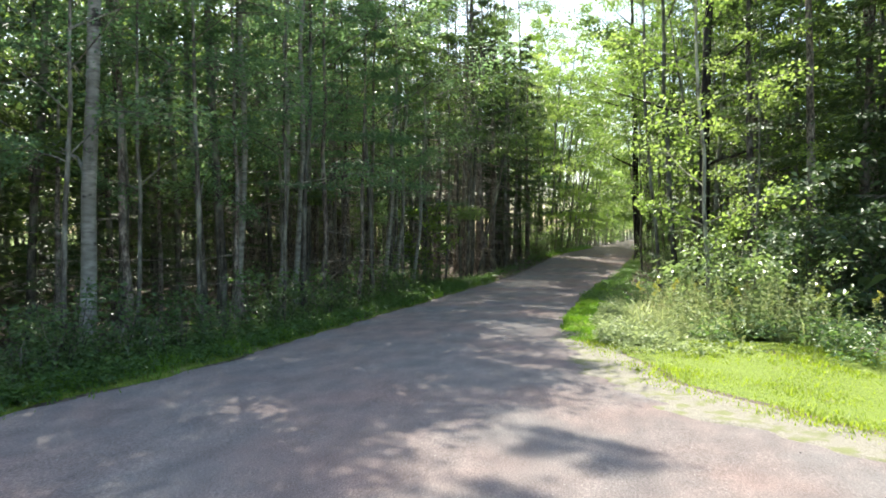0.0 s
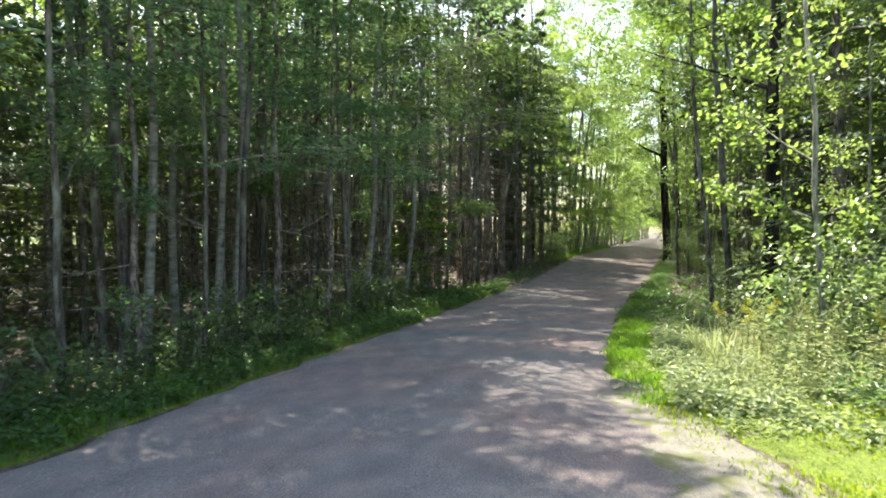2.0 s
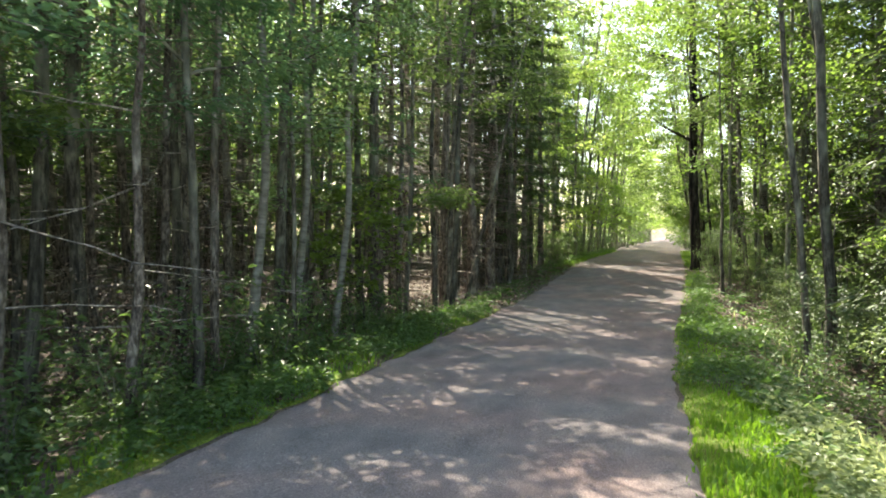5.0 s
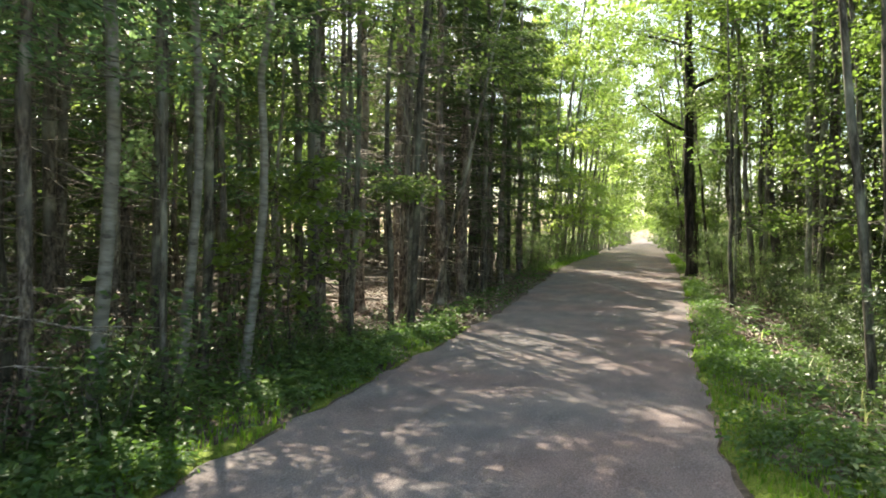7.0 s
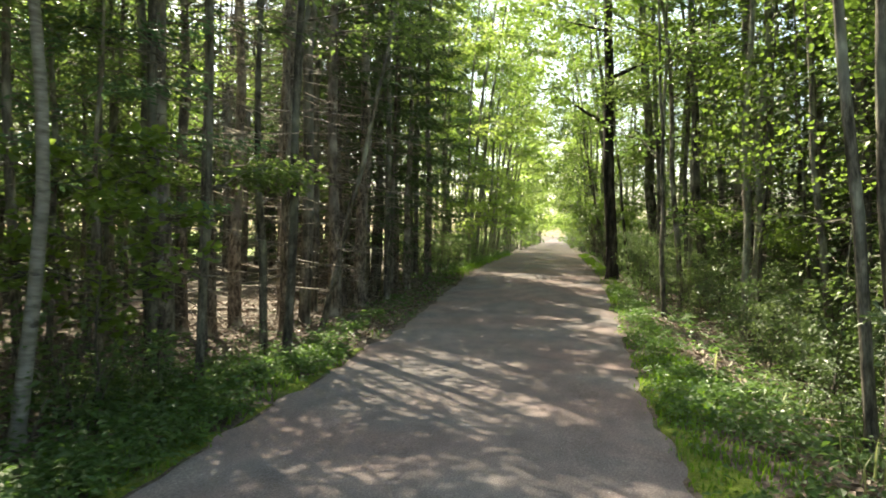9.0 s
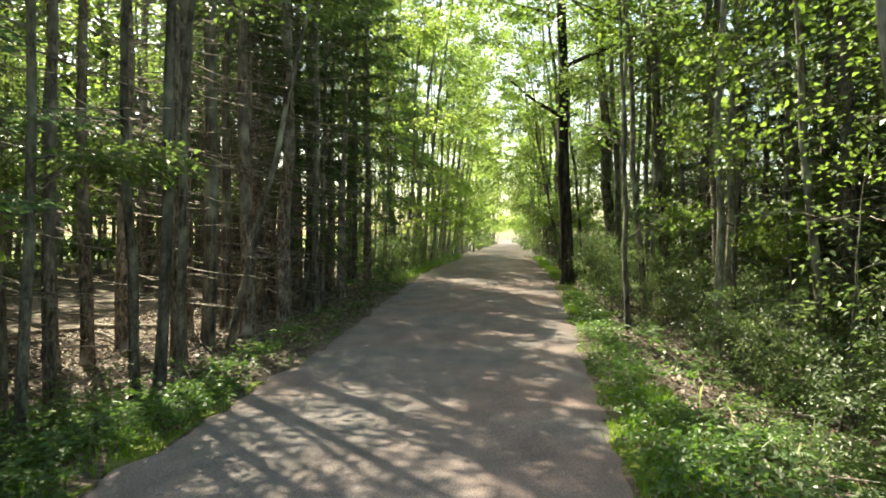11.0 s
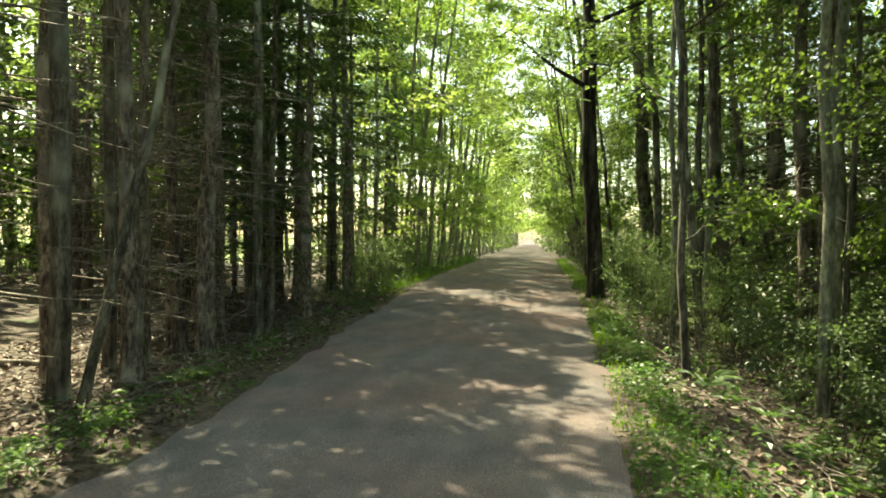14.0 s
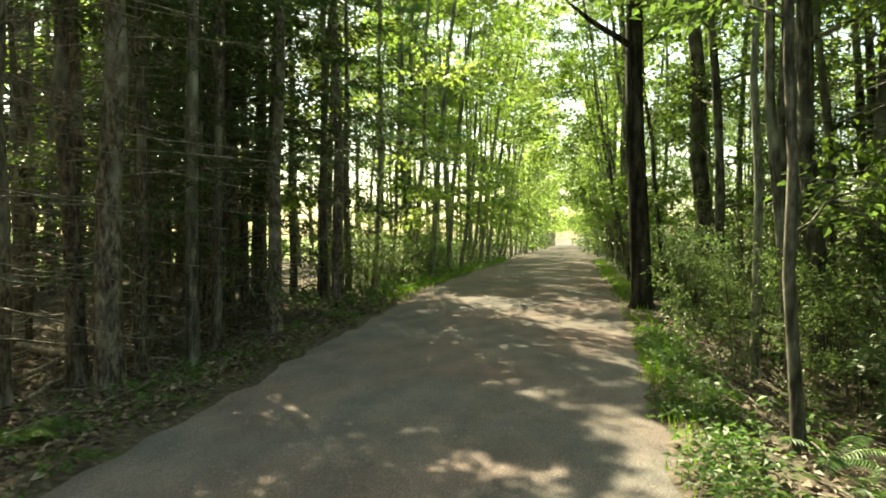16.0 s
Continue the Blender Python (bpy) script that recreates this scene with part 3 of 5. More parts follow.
keep_tree("dark", hardwood(260, 17, 0.44, 4.6, 3.4, 3600, 0.11, lean=0.02, low=0, lobed=True, limbs=9), BARK_DARK, LEAF_MAPLE, "broadleaf_tree", "dark rough-barked tree leaning over the trail's grassy edge", "tree", "trees of the wood")
keep_tree("bend", hardwood(146, 11, 0.13, 2.4, 2.0, 3200, 0.1, low=2, lobed=True, limbs=11), BARK_PALE, LEAF_SUN, "maple_tree", "slim maple with pale gleaming lobed leaves at the bend", "tree", "maples beside the trail")
keep_tree("arch", hardwood(265, 15, 0.2, 6.0, 4.2, 5000, 0.12, low=0, lobed=True, limbs=11), BARK_GREY, LEAF_MAPLE, "maple_tree", "tall maple whose bright boughs reach over the trail", "tree", "maples beside the trail")
keep_tree("young", hardwood(246, 2.6, 0.03, 0.95, 0.8, 1300, 0.095, low=1, lobed=True, limbs=9), BARK_GREY, LEAF_MAPLE, "sapling", "small deep green maple sapling among the birches", "sapling", "saplings of the wood")
keep_tree("pole", hardwood(270, 9, 0.10, 7.8, 0.6, 20, 0.1, limbs=2), BARK_GREY, LEAF, "dead_tree", "bare grey leaning dead trunk without leaves", "tree", "dead trunks of the wood")

# trees at known places, some added for shade: kind, x, y, size, thickness, lean
PLACED = [
    ("birch1", -8.2, 8.5, 1.0, 1.1, 0, 0), ("slim1", -8.3, 12.0, 1, 1.05, 0, -1), ("slim0", -8.75, 12.15, 1, 1, 1, -3), ("slim2", -8.0, 12.1, 1, 1, 0, 3),
    ("slim2", -7.85, 13.5, 1, 0.9, 0, 3), ("slim2", -7.5, 13.45, 1, 0.95, 1, 4), ("ash0", -9.25, 17.2, 1, 1, 0, 0), ("slim2", -7.2, 17.75, 0.75, 1.3, 0, 5),
    ("slim1", -7.55, 18.9, 0.72, 1.25, -1, 4), ("slim2", -7.45, 19.3, 0.72, 1.2, 0, 5), ("slim0", -7.85, 20.3, 0.72, 1.3, 0, 3), ("slim2", -7.27, 20.3, 0.62, 1.5, 0, 6), ("young", -7.1, 21.1, 1, 1, 0, 0),
    ("slim0", -7.9, 23.3, 1, 1, 0, 1), ("spruce0", -7.95, 23.7, 1, 1, 0, 0), ("slim0", -6.45, 24.15, 0.9, 1.0, 0, 3), ("slim0", -6.95, 24.6, 0.72, 1.2, 0, 0),
    ("slim0", -7.1, 25.9, 0.8, 1.1, 0, 3), ("bare", -8.8, 26.7, 1, 1, 0, 0), ("bare", -9.35, 26.7, 1, 1.2, 0, 0), ("bare", -8.9, 27.85, 1, 1.3, 0, 0),
    ("pole", -7.1, 27.65, 1, 1.2, -1, 11), ("spruce0", -7.25, 28.85, 1, 1, 0, 0), ("spruce1", -7.7, 30.9, 1, 1.1, 0, 0), ("spruce3", -7.2, 30.75, 1, 1, 0, 0),
    ("spruce1", -10.3, 35.2, 1, 1, 0, 0), ("dense", -6.75, 36.9, 0.85, 1.1, 0, 0), ("dense", -7.6, 35.7, 0.8, 1.1, 0, 0), ("dense", -6.95, 34.4, 0.7, 1.25, 0, 0), ("slim1", -7.7, 34.0, 0.95, 1.0, 0, 0), ("slim1", -7.3, 32.6, 0.85, 1.0, 0, 0), ("lush1", -6.8, 39.4, 0.9, 1.0, 0, 2), ("lush0", -7.6, 38.2, 0.85, 1.0, 0, 2), ("dense", -8.3, 34.9, 0.7, 1.3, 0, 0), ("spruce2", -12.0, 28.2, 0.8, 0.9, 0, 0), ("beech0", -7.0, 13.0, 1, 1, 0, 0), ("beech0", -6.95, 16.4, 1, 1, 0, 0), ("beech1", -7.3, 10.0, 1, 1, 0, 0), ("beech0", -7.5, 7.4, 0.78, 0.9, 0, 0), ("beech1", -6.75, 11.7, 0.85, 0.9, 0, 0), ("beech0", -7.7, 9.0, 0.72, 0.9, 0, 0), ("hemlock0", -6.75, 15.2, 0.75, 1.1, 0, 0), ("beech1", -6.8, 18.2, 0.85, 0.9, 0, 0), ("beech0", -9.2, 7.6, 0.8, 0.9, 0, 0), ("beech0", -8.4, 18.0, 1.1, 1, 0, 0), ("bare", -7.6, 24.1, 0.9, 0.8, 0, 0), ("bare", -7.3, 26.3, 0.9, 0.8, 0, 0), ("spruce3", -10.6, 41.9, 1, 1, 0, 0),
    ("ash2", -7.45, 45.5, 1, 1, 0, 0), ("ash2", -9.4, 53.7, 1, 1, 0, 0), ("ash1", -6.6, 59.8, 1, 1, 0, 0), ("spruce3", -8.3, 33.0, 1, 0.9, 0, 0), ("spruce0", -8.0, 31.2, 0.9, 0.8, 0, 0), ("spruce0", -7.6, 29.7, 0.85, 0.8, 0, 0), ("arch", 0.6, 34.6, 0.85, 0.9, 0, -2), ("arch", 0.14, 32.7, 0.85, 0.9, 0, -5), ("arch", 1.3, 26.6, 0.85, 0.8, 0, -6), ("arch", -0.7, 41.6, 0.95, 1, 0, -3), ("arch", -0.6, 47.6, 1, 1, 0, -3), ("arch", -0.5, 54.0, 1, 1, 0, -3), ("tall", -8.9, 25.0, 0.95, 1, 0, 0), ("bare", -7.4, 26.6, 1.1, 1.1, 0, 1), ("tall", -7.6, 28.0, 1.12, 1.1, 0, 0), ("bare", -8.4, 29.0, 1.1, 1.1, 0, 0), ("tall", -7.9, 29.4, 1, 0.9, 0, 0), ("tall", -6.9, 31.9, 1, 0.9, 0, 1), ("tall", -7.3, 37.6, 1, 0.9, 0, 1), ("spruce2", -7.4, 31.6, 0.8, 0.8, 0, 0), ("spruce2", -8.9, 33.8, 0.8, 0.8, 0, 0), ("spruce2", -7.0, 32.6, 0.85, 0.7, 0, 0), ("spruce2", -7.0, 38.3, 0.9, 0.7, 0, 0), ("spruce2", -8.4, 35.8, 0.9, 0.8, 0, 0), ("ash1", -9.5, 36.9, 0.85, 1, 0, 0), ("slim1", -8.6, 39.2, 0.95, 1, 0, 0), ("spruce2", -8.2, 40.2, 0.9, 0.8, 0, 0),
    ("hemlock0", -7.15, 14.2, 1, 1, 0, 0), ("bare", -7.3, 17.2, 0.9, 0.7, 0, 1), ("hemlock0", -8.2, 17.3, 1.0, 1, 0, 0), ("hemlock0", -7.4, 11.3, 0.8, 1, 0, 0), ("bare", -9.2, 19.0, 0.95, 0.8, 0, 0), ("hemlock0", -10.2, 8.6, 1.1, 1, 0, 0), ("hemlock0", -7.3, 43.2, 0.9, 1, 0, 0), ("bare", -8.3, 21.6, 0.9, 0.7, 0, -2), ("hemlock0", -10.8, 19.0, 1.05, 1, 0, 0), ("hemlock0", -11.6, 22.0, 1.05, 1, 0, 0), ("hemlock0", -12.4, 26.0, 1.0, 1, 0, 0), ("hemlock0", -8.9, 10.2, 1.1, 1, 0, 0), ("hemlock1", -7.9, 22.3, 0.9, 1, 0, 0),
    ("maple0", 2.1, 24.6, 0.9, 0.8, 0, -3), ("maple1", 1.6, 28.2, 0.9, 0.7, 0, -3), ("maple2", 3.0, 22.6, 0.9, 0.8, 0, -2), ("spruce3", 1.37, 31.9, 1, 0.85, 0, 0),
    ("dark", -1.15, 36.9, 1, 0.86, 0, 0.3), ("ash0", -9.5, 10.7, 1, 1, 0, 0), ("ash1", -10.4, 13.4, 1, 1, 0, 0), ("sapling1", -0.75, 29.35, 1.3, 1.1, 0, 2), ("ash2", 0.9, 34.2, 1, 1, 0, 0), ("slim0", -0.03, 22.05, 1.05, 0.78, 0, -4),
    ("slim3", -0.4, 32.2, 0.9, 0.95, 0, 0), ("bend", 0.85, 13.8, 0.9, 0.75, 0, -1), ("bend", 1.9, 16.4, 0.62, 0.8, 0, 0), ("slim1", 0.36, 22.5, 1, 1.0, 0, -2), ("dark", 1.0, 20.8, 0.85, 0.95, 0, 0), ("ash0", 0.3, 37.9, 1, 1, 0, 0), ("ash1", 1.98, 37.2, 1, 1.2, 0, 0), ("slim3", 1.1, 30.3, 1, 1.6, 0, 0), ("slim3", 0.7, 29.4, 1, 1.2, 0, 0), ("spruce1", 2.1, 26.0, 1, 1, 0, 0), ("slim3", 1.5, 23.6, 1, 1.5, 0, 0), ("spruce0", 2.6, 22.0, 1, 0.9, 0, 0), ("spruce2", 3.3, 17.4, 1.05, 1, 0, 0), ("spruce2", 4.7, 16.7, 1.1, 1, 0, 0), ("spruce2", 6.3, 16.2, 1, 1, 0, 0), ("spruce2", 5.5, 18.2, 1, 1, 0, 0), ("spruce2", 7.2, 17.6, 1, 1, 0, 0), ("spruce2", 4.4, 19.0, 1.1, 1, 0, 0), ("spruce2", 8.4, 15.2, 1.1, 1, 0, 0), ("spruce2", 2.2, 19.2, 1.0, 1, 0, 0), ("ash2", 2.05, 35.4, 1, 1, 0, 0),
    ("spruce3", 1.65, 31.7, 1, 1, 0, 0), ("maple1", -0.35, 39.6, 1, 1, 0, -4),
    ("maple1", 1.0, 29.6, 1.05, 0.7, 0, 0), ("spruce3", 2.7, 29.2, 1, 1.1, 0, 0), ("ash0", 3.2, 39.0, 1, 1, 0, 0), ("maple2", 3.2, 24.6, 1, 0.9, 0, 0), ("ash2", 0.57, 39.9, 1.1, 1.4, 0, 0), ("slim3", 0.6, 34.5, 1, 1.1, 0, 2), ("maple1", -0.9, 42.5, 1, 1, 0, -8), ("maple0", 3.6, 21.6, 1, 1, 0, 0),
]
for y in np.arange(41.5, 66, 2.5):   # leafy row on both sides farther on
    PLACED.append(("lush%d" % (int(y) % 2), float(middle(y)) - 2.85, float(y), 1.0, 1.0, 0, 4 + (y - 41) * 0.25))
    PLACED.append(("maple%d" % (int(y) % 3), float(middle(y)) + 2.95, float(y) + 1.1, 0.95, 0.9, 0, -5 - (y - 41) * 0.25))
r_plan = np.random.default_rng(11)
taken = []
for key, x, y, size, thick, lx, ly in PLACED:
    plant(key, x, y, r_plan.uniform(0, 6.28) if abs(lx) + abs(ly) < 1 else 0.0, size, thick, (lx, ly))
    taken.append((x, y))


def free(x, y, gap):
    t = np.array(taken)
    return np.min((t[:, 0] - x) ** 2 + (t[:, 1] - y) ** 2) > gap * gap


def glade(x, y):
    """Two gaps in the wood that let the sun down to the trail's edge."""
    dx, dy = x + 4.9, y - 22.9
    along, beside = dx * SUN_DIR.x + dy * SUN_DIR.y, dx * SUN_DIR.y - dy * SUN_DIR.x
    ex, ey = x + 6.3, y - 38.6
    along_b, beside_b = ex * SUN_DIR.x + ey * SUN_DIR.y, ex * SUN_DIR.y - ey * SUN_DIR.x
    return (2.5 < along < 20 and abs(beside) < 1.6) or (1.0 < along_b < 14 and abs(beside_b) < 1.7)


def low_ridge(x, y):
    """A strip of lower trees, over which the sun reaches the weeds at the bend."""
    dx, dy = x - 2.0, y - 13.0
    along, beside = dx * SUN_DIR.x + dy * SUN_DIR.y, dx * SUN_DIR.y - dy * SUN_DIR.x
    return 9 < along < 24 and abs(beside) < 3.4


def fill(count, x0, x1, y0, y1, gap, kinds, ok=lambda x, y: True, tries=40):
    done = 0
    for _ in range(count * tries):
        if done >= count:
            return
        x, y = r_plan.uniform(x0, x1), r_plan.uniform(y0, y1)
        if left_edge(y) - x < 0.75 and x - right_edge(y) < 0.8:
            continue
        if free(x, y, gap) and ok(x, y) and not glade(x, y):
            small = low_ridge(x, y) and x < -5
            plant("ash3" if small else kinds[r_plan.integers(len(kinds))], x, y, r_plan.uniform(0, 6.28), 0.8 if small else r_plan.uniform(0.85, 1.15), r_plan.uniform(0.85, 1.15), (r_plan.normal() * 2.0, r_plan.normal() * 2.0))
            taken.append((x, y))
            done += 1


def clear_of_bend(x, y):
    return not (x > -3 and y < 14 + 0.25 * max(0, 8 - x)) or (x > 9 and y > 6)


fill(8, -8.6, -6.9, 9.5, 23, 1.0, ["slim0", "slim1", "ash3"])
fill(8, -15.5, -8.6, 18, 23, 1.0, ["bare", "spruce1", "bare", "spruce1"])
fill(29, -15.5, -8.6, -1, 19, 1.0, ["ash0", "ash1", "ash1", "ash3", "slim1", "slim0", "spruce1", "slim2"])
fill(18, -13.5, -7.6, 19.5, 31, 0.75, ["bare", "bare", "spruce1", "bare"])
fill(34, -15.5, -8.0, 22, 45, 0.9, ["spruce0", "spruce1", "bare", "bare", "spruce3", "bare"])
fill(40, -12, -6.3, 41, 66, 0.9, ["slim3", "slim3", "slim3", "lush1", "slim1"])
fill(24, 2.6, 9, 18, 44, 1.4, ["spruce2"], clear_of_bend)
fill(30, 1.4, 13, 20, 41, 1.4, ["maple0", "ash0", "ash1", "ash3", "spruce1", "spruce2", "spruce0", "hemlock0"], clear_of_bend)
fill(34, -0.9, 12, 40, 66, 1.3, ["lush0", "slim3", "maple1", "slim3"])
fill(12, 5, 14, 10, 22, 1.7, ["spruce2", "maple2", "spruce0"], clear_of_bend)
fill(44, 0.4, 10, 20, 55, 0.8, ["sapling0", "sapling1", "sapling2"], clear_of_bend)
fill(8, -12, -7.6, 42, 56, 0.7, ["sapling0", "sapling1", "sapling2"])


for count, x0, x1, y0, y1 in ((20, -16, -9.6, 4, 19), (9, -16, -11, 23, 40), (10, 3.5, 9, 24, 42)):   # young dark conifers between the trunks
    done = 0
    for _ in range(count * 30):
        x, y = r_plan.uniform(x0, x1), r_plan.uniform(y0, y1)
        if done < count and free(x, y, 0.9) and not glade(x, y):
            plant("spruce2", x, y, r_plan.uniform(0, 6.28), r_plan.uniform(0.4, 0.6), r_plan.uniform(1.1, 1.4), label="young dark conifer with boughs down to the ground")
            taken.append((x, y))
            done += 1


# far woods: one mass of real trunks and crowns
def merged(name, places, protos, mats, label, category):
    """Many trees in one mesh of kind stuff."""
    V, F, S, base = [], [], [], 0
    for x, y, z, a, s, k in places:
        ca, sa = math.cos(a) * s, math.sin(a) * s
        for geo_v, geo_f, slot in protos[k]:
            v = np.stack([geo_v[:, 0] * ca - geo_v[:, 1] * sa + x, geo_v[:, 0] * sa + geo_v[:, 1] * ca + y, geo_v[:, 2] * s + z], 1)
            V.append(v), F.append(geo_f + base), S.append(np.full(len(geo_f), slot))
            base += len(v)
    return tagged(new(name, mesh_of(name, np.concatenate(V), np.concatenate(F), mats, False, np.concatenate(S))), label, category, kind="stuff")


def far_proto(seed, H, d, base, rad, n, leaf, bark_slot, leaf_slot):
    trunk, arms, crown, fine = hardwood(seed, H, d, base, rad, n, leaf, limbs=9)
    tv, tf = trunk.arrays()
    cv, cf = crown.arrays()
    return [(tv, tf, bark_slot), (cv, cf, leaf_slot)]


FAR = [far_proto(300, 15, 0.2, 2.0, 2.6, 400, 0.33, 0, 1), far_proto(301, 14, 0.16, 3.0, 2.3, 380, 0.33, 0, 1), far_proto(302, 13, 0.2, 0.8, 2.6, 430, 0.33, 0, 1),
       far_proto(303, 16, 0.26, 1.5, 2.2, 450, 0.3, 0, 2), far_proto(304, 5, 0.06, 0.3, 2.2, 410, 0.225, 0, 1), far_proto(305, 2.6, 0.03, 0.15, 1.5, 300, 0.17, 0, 1), far_proto(306, 11, 0.22, 0.6, 2.3, 340, 0.455, 0, 2), far_proto(307, 14, 0.18, 1.6, 2.7, 640, 0.3, 0, 3), far_proto(308, 13, 0.2, 0.8, 2.6, 260, 0.5, 0, 1)]
spots, low = [], []
for count, x0, x1, y0, y1 in ((112, -34, -15, 0, 20), (50, -34, -17, 20, 36), (105, -36, -13.5, 36, 56), (140, 5.5, 28, 14, 56)):   # close stand deep in the wood, part dark, part bright-leaved for sunlit depth
    done = 0
    for _ in range(count * 8):
        x, y = r_plan.uniform(x0, x1), r_plan.uniform(y0, y1)
        if done < count and not glade(x, y) and free(x, y, 1.1):
            spots.append((x, y, float(land(x, y)), r_plan.uniform(0, 6.28), r_plan.uniform(0.85, 1.2), 7 if 22 < y < 50 and r_plan.uniform() < 0.7 else 6))
            taken.append((x, y))
            done += 1
for _ in range(200):   # taller trees closing the view between the near trunks
    x, y = r_plan.uniform(-30, -15), r_plan.uniform(22, 46)
    if sum(s[5] == 3 for s in spots) < 34 and not glade(x, y) and free(x, y, 1.2):
        spots.append((x, y, float(land(x, y)), r_plan.uniform(0, 6.28), r_plan.uniform(0.85, 1.1), 3))
        taken.append((x, y))
for _ in range(9000):
    x, y = r_plan.uniform(-44, 40), r_plan.uniform(-30, 138)
    off_l, off_r = left_edge(y) - x, x - right_edge(y)
    if max(off_l, off_r) < 0.9 or not free(x, y, 1.7):
        continue
    near = -18 < x < 13 and 0 < y < 66
    if near or (not clear_of_bend(x, y)) or (y < 3 and max(off_l, off_r) < 4):
        continue
    if x < -12 and y > 47 and y < 130:
        continue
    if max(off_l, off_r) > 14 and r_plan.uniform() < 0.45:
        continue
    if len(spots) >= 480:
        break
    k = int(r_plan.choice([0, 0, 1, 2, 3, 4]))
    if x < -9 and y < 26:
        k = int(r_plan.choice([3, 6, 6]))
    elif x < -14 and y < 46:
        k = int(r_plan.choice([0, 1, 3, 3, 4]))
    spots.append((x, y, float(land(x, y)), r_plan.uniform(0, 6.28), r_plan.uniform(0.85, 1.2), k))
    taken.append((x, y))
for y in np.arange(66, 134, 1.9):   # leafy rows that close over the trail
    for side in (-1, 1):
        x = float(middle(y)) + side * (2.15 + 1.7 * r_plan.uniform() ** 1.6)
        spots.append((x, y + r_plan.normal() * 1.1, 0.4, r_plan.uniform(0, 6.28), r_plan.uniform(0.8, 1.15), 7))
for y in np.arange(10, 190, 3.3):   # tree line beyond the open meadow
    spots.append((-78 + 5 * r_plan.normal(), y, 0.3, r_plan.uniform(0, 6.28), 1.25, 8))
for x in np.arange(-70, 80, 3.2):
    spots.append((x + r_plan.normal(), 245 + 8 * r_plan.uniform(-1, 1), 0.3, r_plan.uniform(0, 6.28), 0.45, 8))
merged("far_woods", spots, FAR, [BARK_PALE, LEAF, NEEDLE, LEAF_SUNLIT], "dense green woods of slender trees along the trail", "woods")
for _ in range(4000):
    x, y = r_plan.uniform(-40, 24), r_plan.uniform(2, 100)
    off = max(left_edge(y) - x, x - right_edge(y))
    if (off < 7.5 and y < 44) or off < 1.2 or not clear_of_bend(x, y) or len(low) >= 270 or (x < -11 and y > 50) or (x < -8 and y < 26):
        continue
    if y > 60 and r_plan.uniform() < 0.6:   # brush close along the trail
        x = float(middle(y)) + r_plan.choice([-1, 1]) * r_plan.uniform(2.5, 3.6)
    low.append((x, y, float(land(x, y)), r_plan.uniform(0, 6.28), r_plan.uniform(0.6, 1.25), 4 if r_plan.uniform() < 0.3 else 5))
merged("understorey", low, FAR, [BARK_GREY, LEAF, NEEDLE], "green leafy brushwood between the trunks of the wood", "brushwood")


# ---- shrubs, ferns and low plants ----
def shrub(seed, H, R, n, leaf, stems):
    r = np.random.default_rng(seed)
    sticks, crown = [], Geo()
    per = max(3, n // (stems * 5))
    for k in range(stems):
        a = 6.28 * k / stems + r.normal() * 0.3
        tip = np.array([math.cos(a) * R * r.uniform(0.3, 0.8), math.sin(a) * R * r.uniform(0.3, 0.8), H * r.uniform(0.65, 1.0)])
        g = Geo()
        way = wander((0.06 * math.cos(a), 0.06 * math.sin(a), -0.08), tip, 6, 0.03, r)
        tube(g, way, np.linspace(0.012, 0.004, 6), 3, cap=False)
        sticks.append(g)
        for j in range(5):
            q = way[r.integers(1, 6)]
            b = a + r.normal() * 1.1
            l = R * r.uniform(0.25, 0.6)
            spray(None, crown, q, q + np.array([math.cos(b) * l, math.sin(b) * l, l * r.uniform(-0.1, 0.5)]), r, per, leaf, spread=0.14, flat=0.6, droop=0.2)
    return sticks, crown


SHRUBS = {}


def keep_shrub(key, made, leaf, label, group):
    SHRUBS[key] = [made, leaf, label, group, None]


def put_shrub(key, x, y, size, turn):
    made, leaf, label, group, first = SHRUBS[key]
    m = Matrix.LocRotScale((x, y, float(land(x, y))), Euler((0, 0, turn)), (size, size, size))
    if first is None:
        bush = tagged(new("shrub"), label, "shrub", group)
        for g in made[0]:
            part("stem", g, BARK_GREY, bush)
        tagged(part("foliage", made[1], leaf, bush), kind="stuff")
        bush.matrix_basis = m
        SHRUBS[key][4] = bush
    else:
        copy_thing(first, Matrix.Identity(4)).matrix_basis = m


for i, (H, R, n, leaf, st) in enumerate([(0.75, 0.5, 210, 0.085, 3), (0.95, 0.6, 270, 0.09, 4), (1.35, 0.75, 400, 0.1, 4), (1.7, 0.9, 520, 0.105, 5)]):
    keep_shrub("low%d" % i, shrub(400 + i, H, R, n, leaf, st), LEAF_LOW, "green leafy shrub growing on the forest floor", "shrubs of the wood")
for i, (H, R, n, leaf, st) in enumerate([(1.9, 1.1, 1000, 0.115, 8), (1.5, 1.0, 800, 0.11, 8), (2.6, 1.3, 1300, 0.12, 9)]):
    keep_shrub("pale%d" % i, shrub(420 + i, H, R, n, leaf, st), LEAF_SHRUB, "sunlit pale green bush beside the trail", "bushes beside the trail")

for i, (H, R, n, leaf, st) in enumerate([(1.45, 0.85, 800, 0.055, 5)]):
    keep_shrub("brown", shrub(460, H, R, n, leaf, st), LITTER, "withered brown bush among the trunks", "shrubs of the wood")

